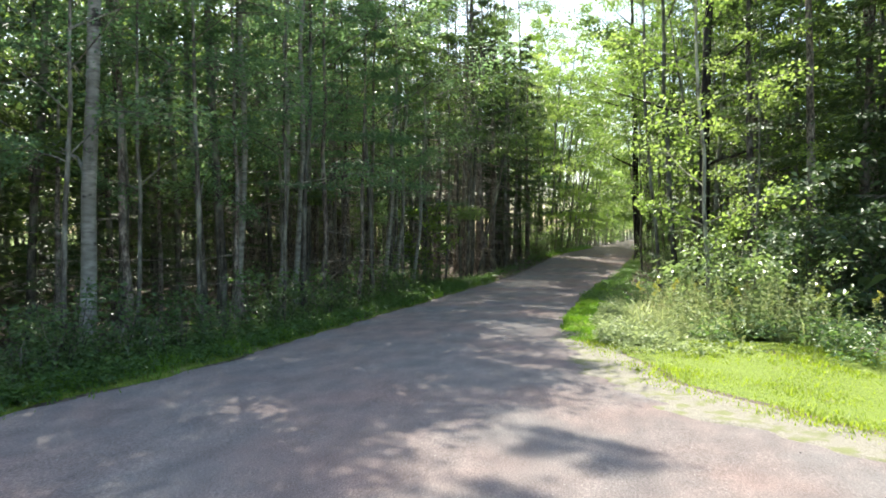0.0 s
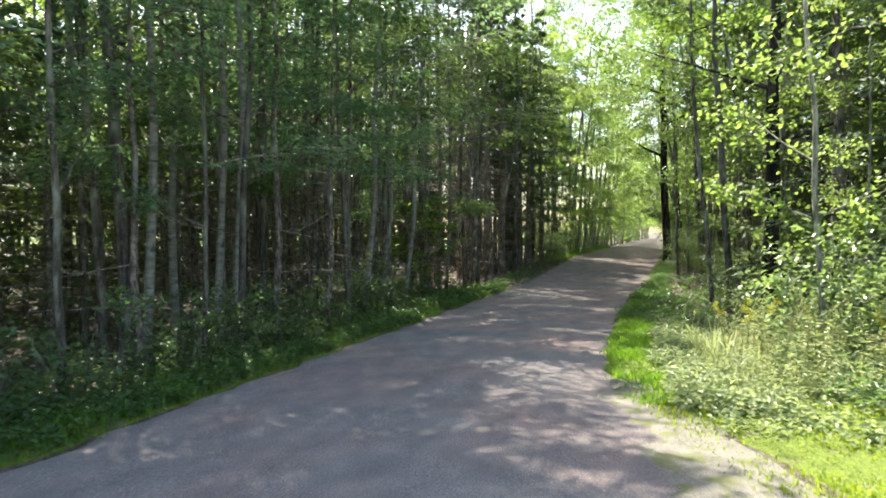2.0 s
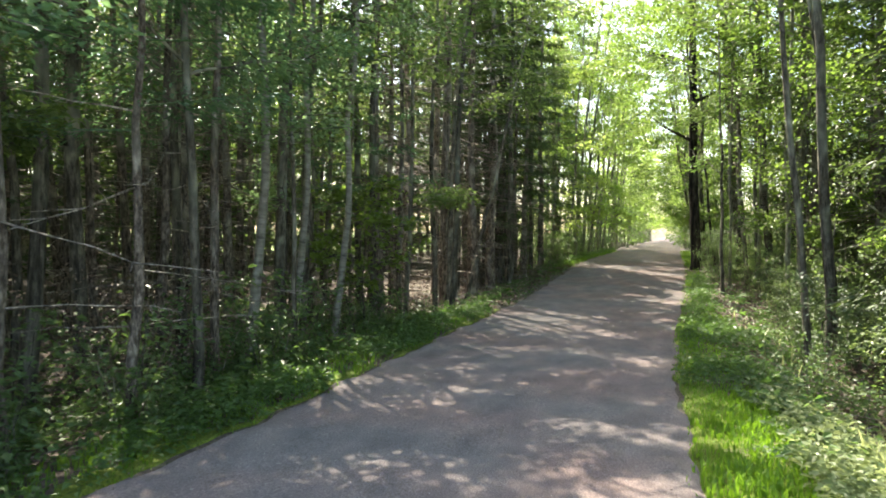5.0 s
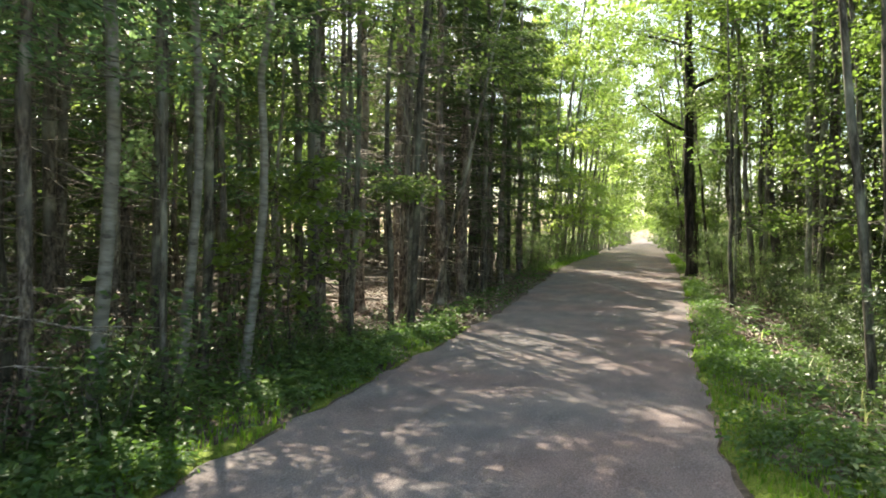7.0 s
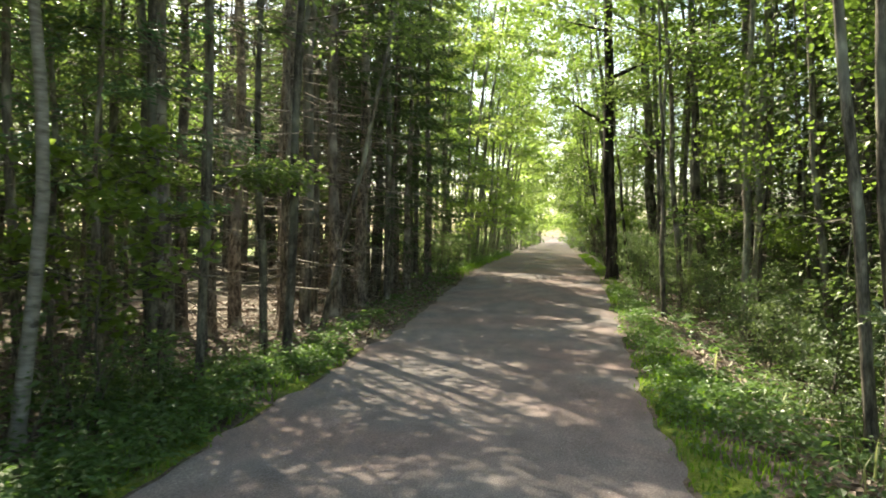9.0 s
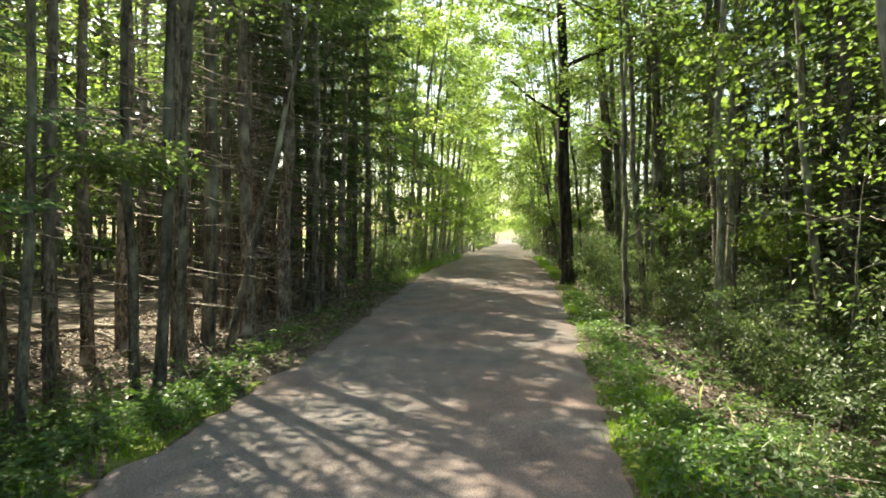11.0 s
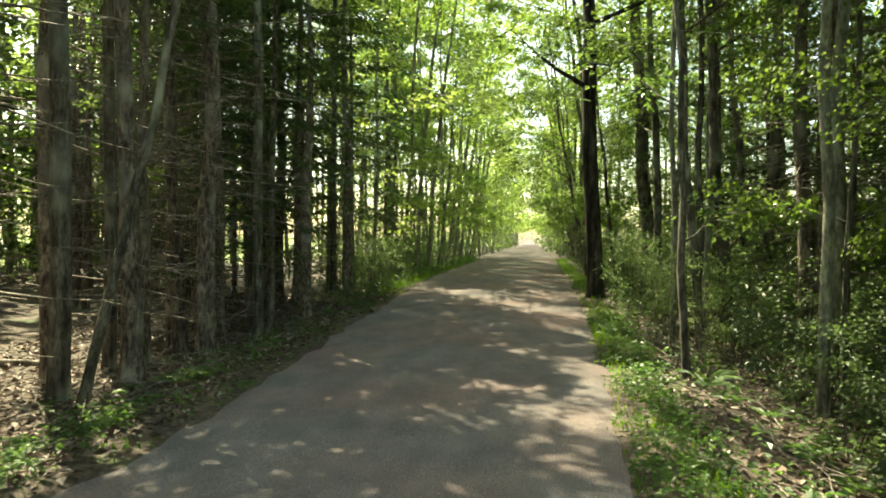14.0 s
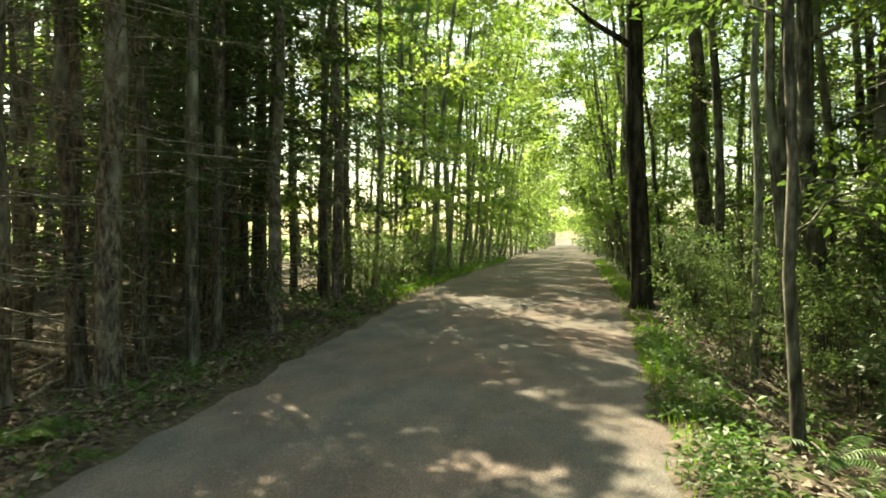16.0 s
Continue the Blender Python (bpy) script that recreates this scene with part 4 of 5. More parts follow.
r_low = np.random.default_rng(23)
for x, y, s in [(-7.7, 17.0, 0.95), (-8.3, 16.3, 1.0), (-8.0, 18.1, 0.8), (-9.0, 17.6, 1.05), (-8.9, 19.4, 0.8)]:
    put_shrub("brown", x, y, s, r_low.uniform(0, 6.28))
for x, y, key, s in [(0.75, 13.2, "pale1", 0.8), (1.4, 13.8, "pale0", 1.0), (2.3, 13.9, "pale1", 1.0), (5.8, 13.6, "pale0", 0.8),
                     (1.3, 14.9, "pale2", 0.9), (7.0, 14.2, "pale2", 0.9), (8.2, 12.9, "pale0", 0.9), (-0.2, 20.6, "low1", 0.8), (1.5, 16.6, "pale1", 0.7), (0.65, 19.7, "pale1", 0.62), (0.95, 20.9, "pale1", 0.6)]:
    put_shrub(key, x, y, s, r_low.uniform(0, 6.28))


def scatter(count, x0, x1, y0, y1, keys, lo, hi):
    for _ in range(count):
        y = r_low.uniform(y0, y1)
        x = r_low.uniform(x0, x1) + (middle(y) + 3.87)
        put_shrub(keys[r_low.integers(len(keys))], x, y, r_low.uniform(lo, hi), r_low.uniform(0, 6.28))


for i, (H, R, n, leaf, st) in enumerate([(1.5, 0.75, 900, 0.062, 5), (2.1, 0.85, 1100, 0.066, 5)]):
    keep_shrub("fine%d" % i, shrub(440 + i, H, R, n, leaf, st), LEAF_FINE, "thick small-leaved young growth lit by the sun", "bushes beside the trail")
for i, (H, R, n, leaf, st) in enumerate([(2.7, 1.5, 1500, 0.14, 7), (2.1, 1.2, 1200, 0.13, 6)]):
    keep_shrub("broad%d" % i, shrub(450 + i, H, R, n, leaf, st), LEAF_GLEAM, "arching bush with broad gleaming leaves at the bend", "bushes beside the trail")
for x, y, key, s in [(2.9, 14.6, "broad0", 1.1), (4.2, 15.1, "broad0", 1.2), (5.6, 14.7, "broad1", 1.1), (3.6, 15.9, "broad1", 1.3), (6.9, 15.0, "broad0", 0.9), (0.5, 21.6, "broad1", 0.6), (1.7, 20.2, "broad1", 0.7), (1.4, 22.2, "broad1", 0.65), (0.3, 23.4, "broad1", 0.5), (2.4, 21.4, "broad1", 0.75), (2.2, 18.2, "broad1", 0.7)]:
    put_shrub(key, x, y, s, r_low.uniform(0, 6.28))
scatter(46, -1.1, 2.0, 31, 43, ["fine0", "fine1", "fine0"], 0.5, 0.95)
scatter(16, -7.6, -6.35, 37, 49, ["fine0", "fine0", "low1"], 0.55, 0.9)
scatter(22, 0.1, 3.0, 24, 32.5, ["low1", "low2", "fine0"], 0.6, 1.0)
scatter(26, 0.2, 2.6, 22.5, 32, ["broad1", "broad1", "low3"], 0.4, 0.68)
scatter(26, -7.7, -6.35, 3, 15, ["low1", "low2", "low1"], 0.65, 0.95)
scatter(18, -7.2, -6.3, 11, 22, ["low1", "low2", "low0"], 0.55, 0.9)
scatter(42, -8.3, -6.45, 3, 24, ["low0", "low1", "low2"], 0.5, 1.15)
scatter(3, -7.2, -6.5, 23, 25, ["low0", "low1"], 0.45, 0.6)
scatter(12, 0.6, 4.5, 23, 27, ["low1", "low2"], 0.7, 1.05)
scatter(13, -0.7, 0.2, 18.2, 24.5, ["low0", "low1"], 0.4, 0.62)


def zone(n, x0, x1, y0, y1, r):
    y = r.uniform(y0, y1, n)
    return r.uniform(x0, x1, n) + (middle(y) + 3.87), y


def thicket(name, zones, seeds, mats, label):
    """Bushes too many to tell apart, joined into one mass."""
    protos, places, r = [], [], np.random.default_rng(seeds[0])
    for k, seed in enumerate(seeds):
        H, R, n, leaf = [(1.2, 0.7, 330, 0.1), (1.9, 0.9, 480, 0.1), (1.6, 0.8, 620, 0.07)][k % 3]
        wood, crown = shrub(seed, H, R, n, leaf, 5)
        protos.append([(*g.arrays(), 0) for g in wood] + [(*crown.arrays(), 1 + k % (len(mats) - 1))])
    for count, x0, x1, y0, y1, lo, hi in zones:
        for x, y in zip(*zone(count, x0, x1, y0, y1, r)):
            places.append((x, y, float(land(x, y)), r.uniform(0, 6.28), r.uniform(lo, hi), int(r.integers(len(protos)))))
    merged(name, places, protos, mats, label, "brushwood")


thicket("far_thicket", [(60, -9.5, -6.5, 37, 64, 0.7, 1.1), (45, -0.9, 3.5, 44, 66, 0.7, 1.2), (95, 1.0, 8, 24, 48, 0.8, 1.3), (40, 3.0, 9, 17, 26, 0.8, 1.3)], [470, 471, 472, 473], [BARK_GREY, LEAF_LOW, LEAF_FINE], "leafy green undergrowth filling the wood beside the trail")


def frond(r, length):
    """One fern frond with leaflets along both sides."""
    g = Geo()
    s = np.linspace(0, 1, 9)
    path = np.stack([s * length * 0.8, 0 * s, length * (0.75 * s - 0.55 * s ** 2.2)], 1)
    tube(g, path, np.linspace(0.004, 0.0015, 9), 3, cap=False)
    t = np.linspace(0.15, 0.97, 15)
    at = np.stack([np.interp(t, s, path[:, k]) for k in range(3)], 1)
    size = length * 0.26 * np.sin(np.pi * (0.12 + 0.83 * t))
    for sg in (-1, 1):
        ax = np.stack([0.35 + 0 * t, sg + 0 * t, -0.15 + 0 * t], 1)
        leaves(g, at, ax, np.tile([0, 0, 1.0], (15, 1)) + r.normal(size=(15, 3)) * 0.12, size, 0.045 * length + 0 * t, 0.1)
    return g


FROND = [mesh_of("frond", *frond(r_low, l).arrays(), [LEAF_HERB]) for l in (0.5, 0.62, 0.42)]


def fern(x, y, size):
    plant_root = tagged(new("fern"), "green fern with arching fronds on the shaded ground", "fern", "ferns beside the trail")
    n = int(r_low.integers(7, 11))
    for k in range(n):
        f = new("frond", FROND[int(r_low.integers(3))])
        f.parent = plant_root
        f.matrix_basis = pose(0, 0, 0, 0, r_low.uniform(-12, 10), 360 * k / n + r_low.uniform(-14, 14))
    plant_root.matrix_basis = Matrix.LocRotScale((x, y, float(land(x, y)) - 0.01), Euler((0, 0, r_low.uniform(0, 6.28))), (size, size, size))


for _ in range(20):
    fern(r_low.uniform(-7.1, -6.15), r_low.uniform(21, 29), r_low.uniform(0.55, 0.85))
for _ in range(14):
    fern(r_low.uniform(-1.0, 0.4), r_low.uniform(21.5, 30), r_low.uniform(0.6, 1.0))
for _ in range(14):
    fern(r_low.uniform(-7.5, -6.3), r_low.uniform(5, 20), r_low.uniform(0.6, 1.0))


def herbs(name, zones, label, mat, height, leaf, count, slim=0.6):
    """Low plants: rosettes of leaves on short stalks."""
    r, g = np.random.default_rng(len(name) + 50), Geo()
    for n, x0, x1, y0, y1 in zones:
        x, y = zone(n, x0, x1, y0, y1, r)
        clump = np.sin(x * 2.1 + 1.3 * y) + np.sin(1.7 * y - x) + r.normal(size=n) * 0.6
        keep = (clump > (-0.3 if height > 0.6 else -0.9)) & ((left_edge(y) - x > 0.04) | (x - right_edge(y) > 0.1))
        x, y = x[keep], y[keep]
        z = land(x, y)
        h = r.uniform(0.3, 1.0, len(x)) * height
        if height > 0.6:
            h = h * np.clip(np.maximum(left_edge(y) - x, x - right_edge(y)) / 1.9, 0.3, 1.0) * (0.7 + 0.42 * np.sin(2.3 * x + 1.1 * y) * np.sin(1.9 * y - 0.8 * x + 0.7))
        for k in range(count):
            a = r.uniform(0, 6.28, len(x))
            l = leaf * r.uniform(0.6, 1.3, len(x))
            out = r.uniform(0.02, 0.16, len(x)) * (height / 0.3) ** 0.5
            f = r.uniform(0.3, 1.0, len(x))
            pos = np.stack([x + np.cos(a) * out, y + np.sin(a) * out, z + h * f], 1)
            ax = np.stack([np.cos(a), np.sin(a), r.normal(size=len(x)) * 0.3], 1)
            leaves(g, pos, ax, np.array([0, 0, 1.0]) + r.normal(size=(len(x), 3)) * 0.35, l, l * slim)
    v, f = g.arrays()
    return tagged(new(name, mesh_of(name, v, f, [mat])), label, "plants", kind="stuff")


herbs("low_herbs", [(1900, -7.9, -6.05, 2, 24, ), (80, -7.2, -5.8, 24, 36), (170, -1.15, 0.4, 17, 25), (180, -1.0, 0.8, 25, 40), (700, -8, -6.0, 36, 60), (500, -1.2, 1, 40, 60), (650, -14, -7.5, 4, 24), (300, 0.5, 7, 18, 40)],
      "low green leafy plants covering the trail's shaded edges", LEAF_HERB, 0.34, 0.085, 9)
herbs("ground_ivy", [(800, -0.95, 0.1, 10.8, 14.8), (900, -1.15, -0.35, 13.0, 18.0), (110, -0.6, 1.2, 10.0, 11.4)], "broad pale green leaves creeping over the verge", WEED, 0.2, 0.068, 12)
# Same ivy, darker leaf: the shade on this verge is put into its colour.
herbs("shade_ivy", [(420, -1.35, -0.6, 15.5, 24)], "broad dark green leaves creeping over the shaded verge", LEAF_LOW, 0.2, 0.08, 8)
herbs("edge_plants", [(850, -1.9, -1.1, 18, 34), (2900, -6.4, -5.5, 4, 24.5), (190, -6.9, -5.6, 24.5, 36)], "small bright green plants on the trail's ragged edge", LEAF_HERB, 0.2, 0.06, 12)
herbs("bend_herbs", [(260, 0.6, 2.6, 10.4, 13.6), (640, 2.2, 9.0, 9.4, 13.4)], "dark green leafy plants among the weeds at the bend", LEAF_LOW, 0.55, 0.08, 16)
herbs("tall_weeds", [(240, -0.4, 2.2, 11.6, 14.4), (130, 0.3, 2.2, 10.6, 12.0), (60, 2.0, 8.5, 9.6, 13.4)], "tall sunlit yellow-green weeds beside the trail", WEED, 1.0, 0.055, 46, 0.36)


def blades(name, zones, label, mat, curl=0.6):
    """Grass: bent, tapering blades."""
    r, V, F, base = np.random.default_rng(len(name) + 90), [], [], 0
    for n, x0, x1, y0, y1, h0, h1, side in zones:
        x, y = zone(n, x0, x1, y0, y1, r)
        off = np.maximum(left_edge(y) - x, x - right_edge(y))
        thin = 0.5 + 0.5 * np.sin(x * 3.1 + y * 1.9) * np.sin(y * 2.7 - x * 1.1)
        stray = np.where(y < 9.5, 0.75, 0.12) * r.uniform(size=n) ** 2.5
        keep = (off > -stray) & (r.uniform(size=n) < 0.35 + 0.65 * thin) & (r.uniform(size=n) < 0.3 + np.maximum(off, 0) / 0.25)
        x, y, off = x[keep], y[keep], off[keep]
        m = len(x)
        h = r.uniform(h0, h1, m) * (0.55 + 0.6 * thin[keep])
        a = r.uniform(0, 6.28, m)
        w = r.uniform(0.004, 0.009, m) * (1 + h)
        b = h * r.uniform(0.1, curl, m)
        p = np.stack([x, y, land(x, y) - 0.01], 1)
        d, s = np.stack([np.cos(a), np.sin(a), 0 * a], 1), np.stack([-np.sin(a), np.cos(a), 0 * a], 1)
        up = np.array([0, 0, 1.0])
        q = p + d * (b * 0.3)[:, None] + up * (h * 0.6)[:, None]
        v = np.stack([p - s * w[:, None], p + s * w[:, None], q + s * (w * 0.8)[:, None], q - s * (w * 0.8)[:, None], p + d * b[:, None] + up * (h * 0.95)[:, None]], 1)
        V.append(v.reshape(-1, 3))
        F.append((base + np.arange(m)[:, None, None] * 5 + np.array([[0, 1, 2], [0, 2, 3], [3, 2, 4]])[None]).reshape(-1, 3))
        base += m * 5
    return tagged(new(name, mesh_of(name, np.concatenate(V), np.concatenate(F), [mat])), label, "grass", kind="stuff")


blades("grass", [(19000, -2.1, -0.75, 11.0, 17.5, 0.04, 0.13, 1), (7500, -2.1, -1.1, 17.0, 25, 0.04, 0.13, 1), (4200, -2.0, -1.2, 24, 34, 0.04, 0.12, 1), (6000, -2.1, -1.3, 32, 60, 0.04, 0.16, 1), (9000, -6.6, -5.45, 1, 12, 0.05, 0.2, -1), (6000, -6.4, -5.45, 12, 24, 0.05, 0.16, -1), (260, -6.2, -5.6, 24, 36, 0.04, 0.12, -1), (6000, -6.4, -5.6, 36, 60, 0.05, 0.2, -1), (6000, -9, -5.6, 0, 7, 0.04, 0.14, -1)],
       "bright green grass along the trail's edges", GRASS)
blades("lawn", [(66000, -1.6, 7.5, 4.6, 11.6, 0.025, 0.08, 1)], "sunlit yellow-green mown lawn at the trail's bend", LAWN)
blades("dry_grass", [(5200, -1.6, 5.8, 3.6, 11.6, 0.02, 0.06, 1)], "sparse dry pale grass on the trail's sandy shoulder", STRAW, 0.9)
blades("long_grass", [(700, -0.5, 1.0, 12.0, 14.6, 0.3, 0.7, 1), (1300, -0.7, 0.6, 13.4, 16.9, 0.25, 0.55, 1), (250, 0.5, 9, 11.2, 13.6, 0.3, 0.7, 1), (120, -1.0, 0.2, 17, 25, 0.2, 0.4, 1)], "long pale arching grass beside the trail", WEED, 0.9)


def fallen(name, zones, label, size):
    r, g = np.random.default_rng(77), Geo()
    for n, x0, x1, y0, y1 in zones:
        x, y = zone(n, x0, x1, y0, y1, r)
        keep = (left_edge(y) - x > 0.05 + 0.35 * r.uniform(size=n) ** 2) | (x - right_edge(y) > 0.5)
        x, y = x[keep], y[keep]
        m = len(x)
        a = r.uniform(0, 6.28, m)
        l = size * r.uniform(0.6, 1.4, m)
        leaves(g, np.stack([x, y, land(x, y) + r.uniform(0.004, 0.035, m)], 1), np.stack([np.cos(a), np.sin(a), r.normal(size=m) * 0.25], 1), np.array([0, 0, 1.0]) + r.normal(size=(m, 3)) * 0.35, l, l * 0.65, 0.25)
    v, f = g.arrays()
    return tagged(new(name, mesh_of(name, v, f, [LITTER])), label, "leaf litter", kind="stuff")


fallen("leaf_litter", [(14000, -11, -6.0, 20, 38), (4200, -7.2, -5.6, 23, 38), (10500, -1.3, 4, 18, 36), (5000, -13, -6.1, 4, 22)], "dry brown leaves strewn over the forest floor", 0.085)


# ---- goldenrod in flower ----
PLUME = leaf_material("goldenrod_flower", (0.5, 0.46, 0.07), (0.66, 0.62, 0.14), (0.5, 0.47, 0.07), 0.25, 0.6)


def goldenrod(x, y, height, lean):
    r = np.random.default_rng(int(abs(x * 31 + y * 17) * 10))
    root = tagged(new("goldenrod"), "tall goldenrod with a yellow flower plume among weeds", "wildflower", "goldenrods at the bend")
    stem, foliage, plume = Geo(), Geo(), Geo()
    tip = np.array([lean * height, 0.1 * height, height])
    way = wander((0, 0, -0.05), tip, 8, 0.012, r)
    tube(stem, way, np.linspace(0.006, 0.003, 8), 5)
    n = 46
    s, a = r.uniform(0.15, 0.85, n), r.uniform(0, 6.28, n)
    at = np.stack([np.interp(s, np.linspace(0, 1, 8), way[:, k]) for k in range(3)], 1)
    leaves(foliage, at, np.stack([np.cos(a), np.sin(a), 0.35 - 0.5 * s], 1), np.tile([0, 0, 1.0], (n, 1)) + r.normal(size=(n, 3)) * 0.2, 0.12 * r.uniform(0.6, 1.1, n), 0.022, 0.1)
    for k in range(9):
        b, l = 6.28 * k / 9 + r.normal() * 0.3, r.uniform(0.05, 0.11)
        p0 = way[-1] - np.array([0, 0, 0.02 * k])
        m = 34
        t = r.uniform(0.1, 1, m)[:, None]
        pos = p0 + t * np.array([math.cos(b) * l, math.sin(b) * l, l * 0.6]) - t ** 2 * np.array([0, 0, l * 0.5]) + r.normal(size=(m, 3)) * 0.008
        leaves(plume, pos, r.normal(size=(m, 3)), r.normal(size=(m, 3)), 0.016, 0.012, 0.2)
    part("stem", stem, LEAF_HERB, root)
    tagged(part("foliage", foliage, WEED, root), kind="stuff")
    part("plume", plume, PLUME, root, "bright yellow flower plume")
    root.matrix_basis = pose(x, y, float(land(x, y)), 0, 0, r.uniform(0, 360))


for x, y, hgt in [(-0.22, 13.35, 0.98), (-0.1, 13.1, 0.9), (0.1, 13.5, 1.05), (-0.3, 13.6, 0.9), (0.5, 13.2, 1.0), (1.3, 12.8, 0.95), (2.4, 12.6, 1.0), (3.3, 12.9, 0.9)]:
    goldenrod(x, y, hgt, 0.08)


# ---- tall stalks among the weeds ----
def stalk(seed, height):
    """Upright weed: stem, narrow leaves all along it, a pale feathery top."""
    r = np.random.default_rng(seed)
    stem, foliage, top = Geo(), Geo(), Geo()
    way = wander((0, 0, -0.05), (r.normal() * 0.1, r.normal() * 0.1, height), 8, 0.014, r)
    tube(stem, way, np.linspace(0.006, 0.0025, 8), 4)
    n = 95
    s, a = r.uniform(0.12, 0.9, n), r.uniform(0, 6.28, n)
    at = np.stack([np.interp(s, np.linspace(0, 1, 8), way[:, k]) for k in range(3)], 1)
    leaves(foliage, at, np.stack([np.cos(a), np.sin(a), 0.5 - 0.45 * s + r.normal(size=n) * 0.2], 1), np.tile([0, 0, 1.0], (n, 1)) + r.normal(size=(n, 3)) * 0.3, 0.13 * r.uniform(0.6, 1.15, n) * (1.15 - 0.5 * s), 0.024 * r.uniform(0.7, 1.2, n), 0.12)
    m = 80
    t, b = r.uniform(0, 1, m), r.uniform(0, 6.28, m)
    pos = way[-1] + np.stack([np.cos(b) * 0.05 * (1 - t), np.sin(b) * 0.05 * (1 - t), 0.16 * t - 0.1], 1)
    leaves(top, pos, np.stack([np.cos(b), np.sin(b), 0.9 + 0 * b], 1), r.normal(size=(m, 3)), 0.03 * r.uniform(0.6, 1.3, m), 0.007, 0.2)
    return stem, foliage, top


STALKS = []
for i, (seed, height) in enumerate([(510, 1.0), (511, 0.82), (512, 1.18), (513, 0.7)]):
    weed = tagged(new("weed"), "tall leafy weed with a pale feathery top at the bend", "weed", "weeds at the bend")
    stem, foliage, top = stalk(seed, height)
    part("stem", stem, LEAF_HERB, weed)
    tagged(part("foliage", foliage, WEED, weed), kind="stuff")
    tagged(part("seed_head", top, STRAW if i % 2 else WEED, weed, "pale feathery seed head"), kind="stuff")
    STALKS.append(weed)
r_weed = np.random.default_rng(43)
spots_w = [(r_weed.uniform(-0.25, 2.6), r_weed.uniform(11.7, 14.6)) for _ in range(120)] + [(r_weed.uniform(-0.35, 0.7), r_weed.uniform(13.6, 16.2)) for _ in range(50)] + [(r_weed.uniform(2.0, 7.5), r_weed.uniform(10.6, 13.4)) for _ in range(60)]
for k, (x, y) in enumerate(spots_w):
    weed = STALKS[k] if k < 4 else copy_thing(STALKS[int(r_weed.integers(4))], Matrix.Identity(4))
    s = r_weed.uniform(0.75, 1.15) * (0.75 if y > 14.6 else 1.0) * float(np.interp(x, [-0.3, 0.5, 1.8, 2.6], [0.7, 1.0, 0.95, 0.62]))
    weed.matrix_basis = Matrix.LocRotScale((x, y, float(land(x, y))), Euler((r_weed.normal() * 0.09, r_weed.normal() * 0.09, r_weed.uniform(0, 6.28))), (s, s, s))


# ---- fallen wood ----
def log(x, y, turn, length, d, tilt, label, z=0.0):
    g = Geo()
    r = np.random.default_rng(int(abs(x * 100)))
    tube(g, wander((0, 0, 0), (length, 0, 0), 9, 0.04, r), np.linspace(d / 2, d / 2 * 0.6, 9), 9, 0.04)
    v, f = g.arrays()
    ob = tagged(new("fallen_log", mesh_of("fallen_log", v, f, [TWIG], True)), label, "log", "fallen logs")
    ob.matrix_basis = pose(x, y, float(land(x, y)) + d * 0.4 + z, 0, tilt, turn)


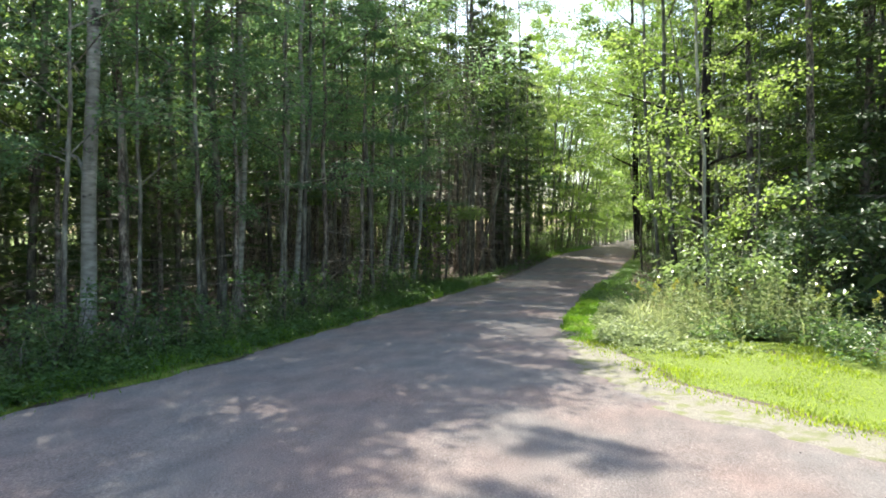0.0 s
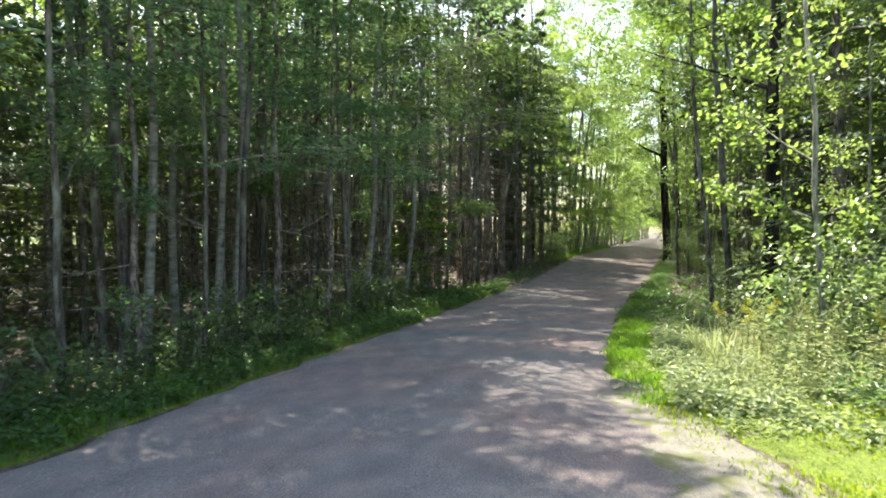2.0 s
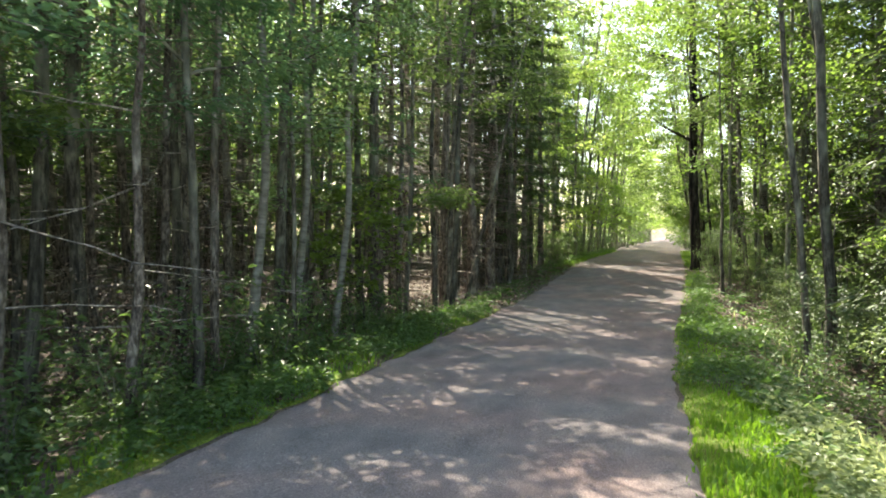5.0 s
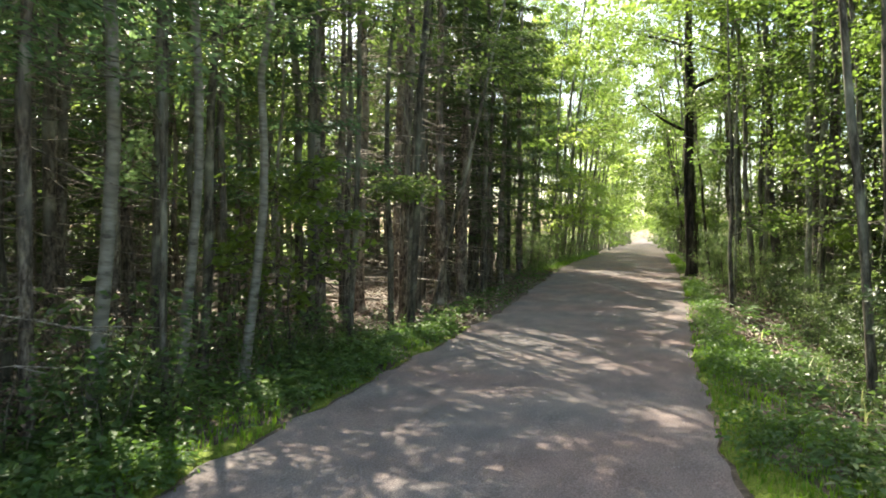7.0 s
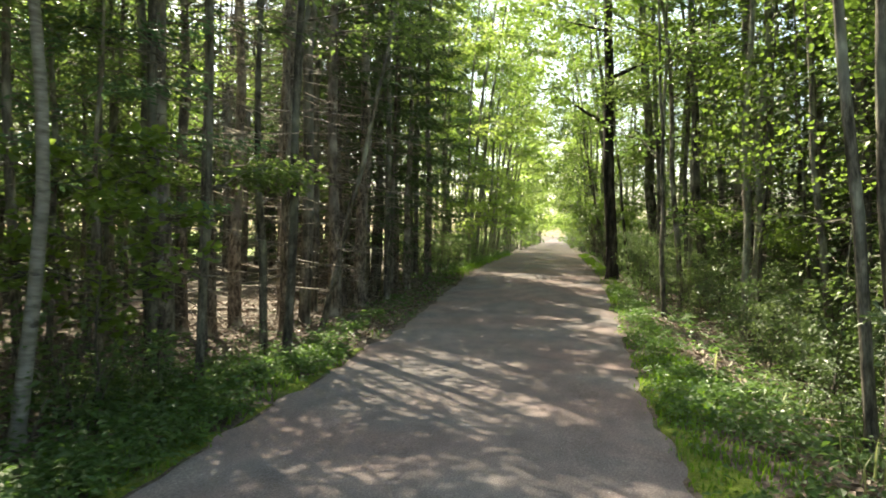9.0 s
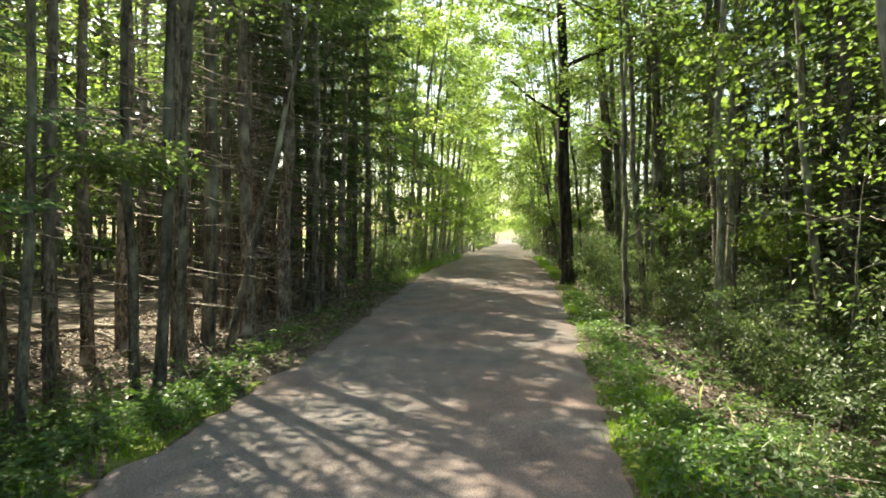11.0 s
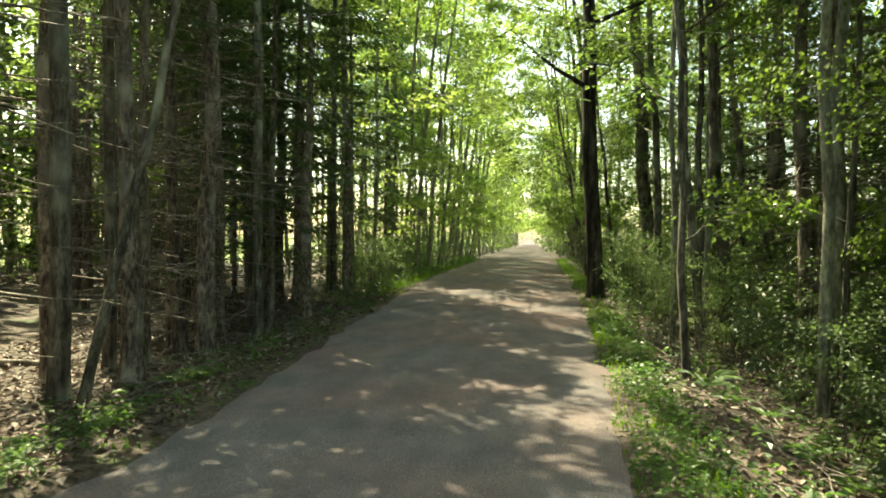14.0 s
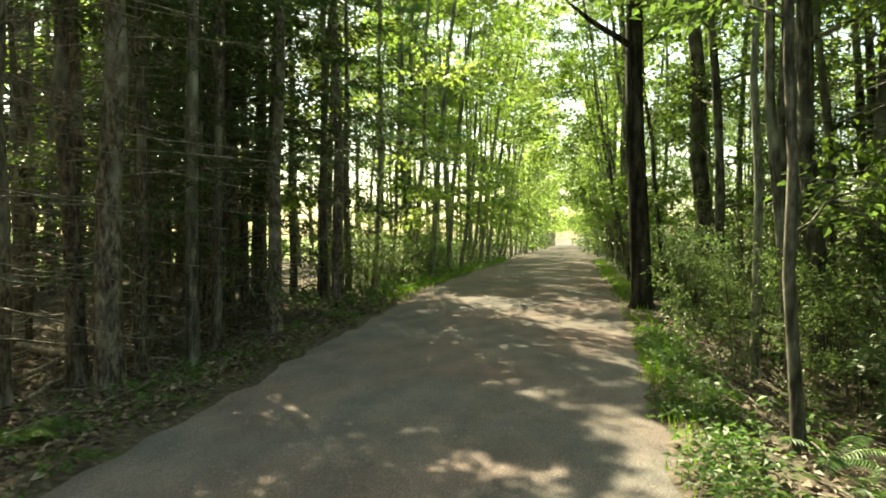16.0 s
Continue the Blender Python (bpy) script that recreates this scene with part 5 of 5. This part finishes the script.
LOGTEXT = "weathered grey fallen log lying on leaf litter"
for x, y, turn, length, d, tilt in [(-10.6, 29.6, 20, 2.6, 0.14, 2), (-9.6, 32.2, -35, 2.2, 0.11, -3), (-11.5, 27.2, 70, 3.0, 0.13, 1), (-9.6, 17.6, 62, 2.2, 0.08, -28), (-10.2, 22.0, 15, 2.5, 0.1, 0), (-8.5, 30.4, 40, 1.5, 0.06, -18), (-7.9, 31.9, -20, 1.2, 0.05, -8), (-8.9, 28.3, 150, 1.8, 0.07, -4), (-8.2, 33.6, 70, 1.3, 0.05, -14), (-7.6, 29.9, 100, 1.0, 0.045, -6), (1.4, 24.4, 130, 2.2, 0.08, 0), (0.6, 27.6, 20, 1.7, 0.06, -3)]:
    log(x, y, turn, length, d, tilt, LOGTEXT)


def sticks(name, zones, label):
    r, g = np.random.default_rng(31), Geo()
    for n, x0, x1, y0, y1 in zones:
        for x, y in zip(*zone(n, x0, x1, y0, y1, r)):
            a, l = r.uniform(0, 6.28), r.uniform(0.3, 1.1)
            x1_, y1_ = x + math.cos(a) * l, y + math.sin(a) * l
            p0, p1 = (x, y, float(land(x, y)) + 0.02), (x1_, y1_, float(land(x1_, y1_)) + r.uniform(0.02, 0.2))
            tube(g, wander(p0, p1, 5, 0.025, r), np.linspace(0.011, 0.004, 5), 4)
    v, f = g.arrays()
    return tagged(new(name, mesh_of(name, v, f, [TWIG])), label, "twigs", kind="stuff")


sticks("fallen_twigs", [(380, -10, -6.5, 22, 37), (80, -10, -7, 14, 22), (240, -0.9, 3.5, 18, 34)], "bare grey twigs lying on the forest floor")


def pebbles(name, label):
    """Small pale stones and bits of leaf on the gravel."""
    r, g = np.random.default_rng(61), Geo()
    n = 1500
    y = r.uniform(3, 36, n)
    x = left_edge(y) + (right_edge(y) - left_edge(y)) * np.where(r.uniform(size=n) < 0.5, r.beta(0.5, 0.5, n), r.uniform(size=n))
    s = r.uniform(0.003, 0.009, n)
    oct_v = np.array([(1, 0, 0), (0, 1, 0), (-1, 0, 0), (0, -1, 0), (0, 0, 0.7), (0, 0, -0.7)])
    oct_f = np.array([(0, 1, 4), (1, 2, 4), (2, 3, 4), (3, 0, 4), (1, 0, 5), (2, 1, 5), (3, 2, 5), (0, 3, 5)])
    v = np.stack([x, y, rise(y) + 0.02], 1)[:, None] + oct_v[None] * s[:, None, None] * r.uniform(0.6, 1.3, (n, 6, 1))
    v, f = v.reshape(-1, 3), (np.arange(n)[:, None, None] * 6 + oct_f[None]).reshape(-1, 3)
    return tagged(new(name, mesh_of(name, v, f, [GRAVEL])), label, "pebbles", kind="stuff")


pebbles("pebbles", "small loose grey stones on the gravel trail")
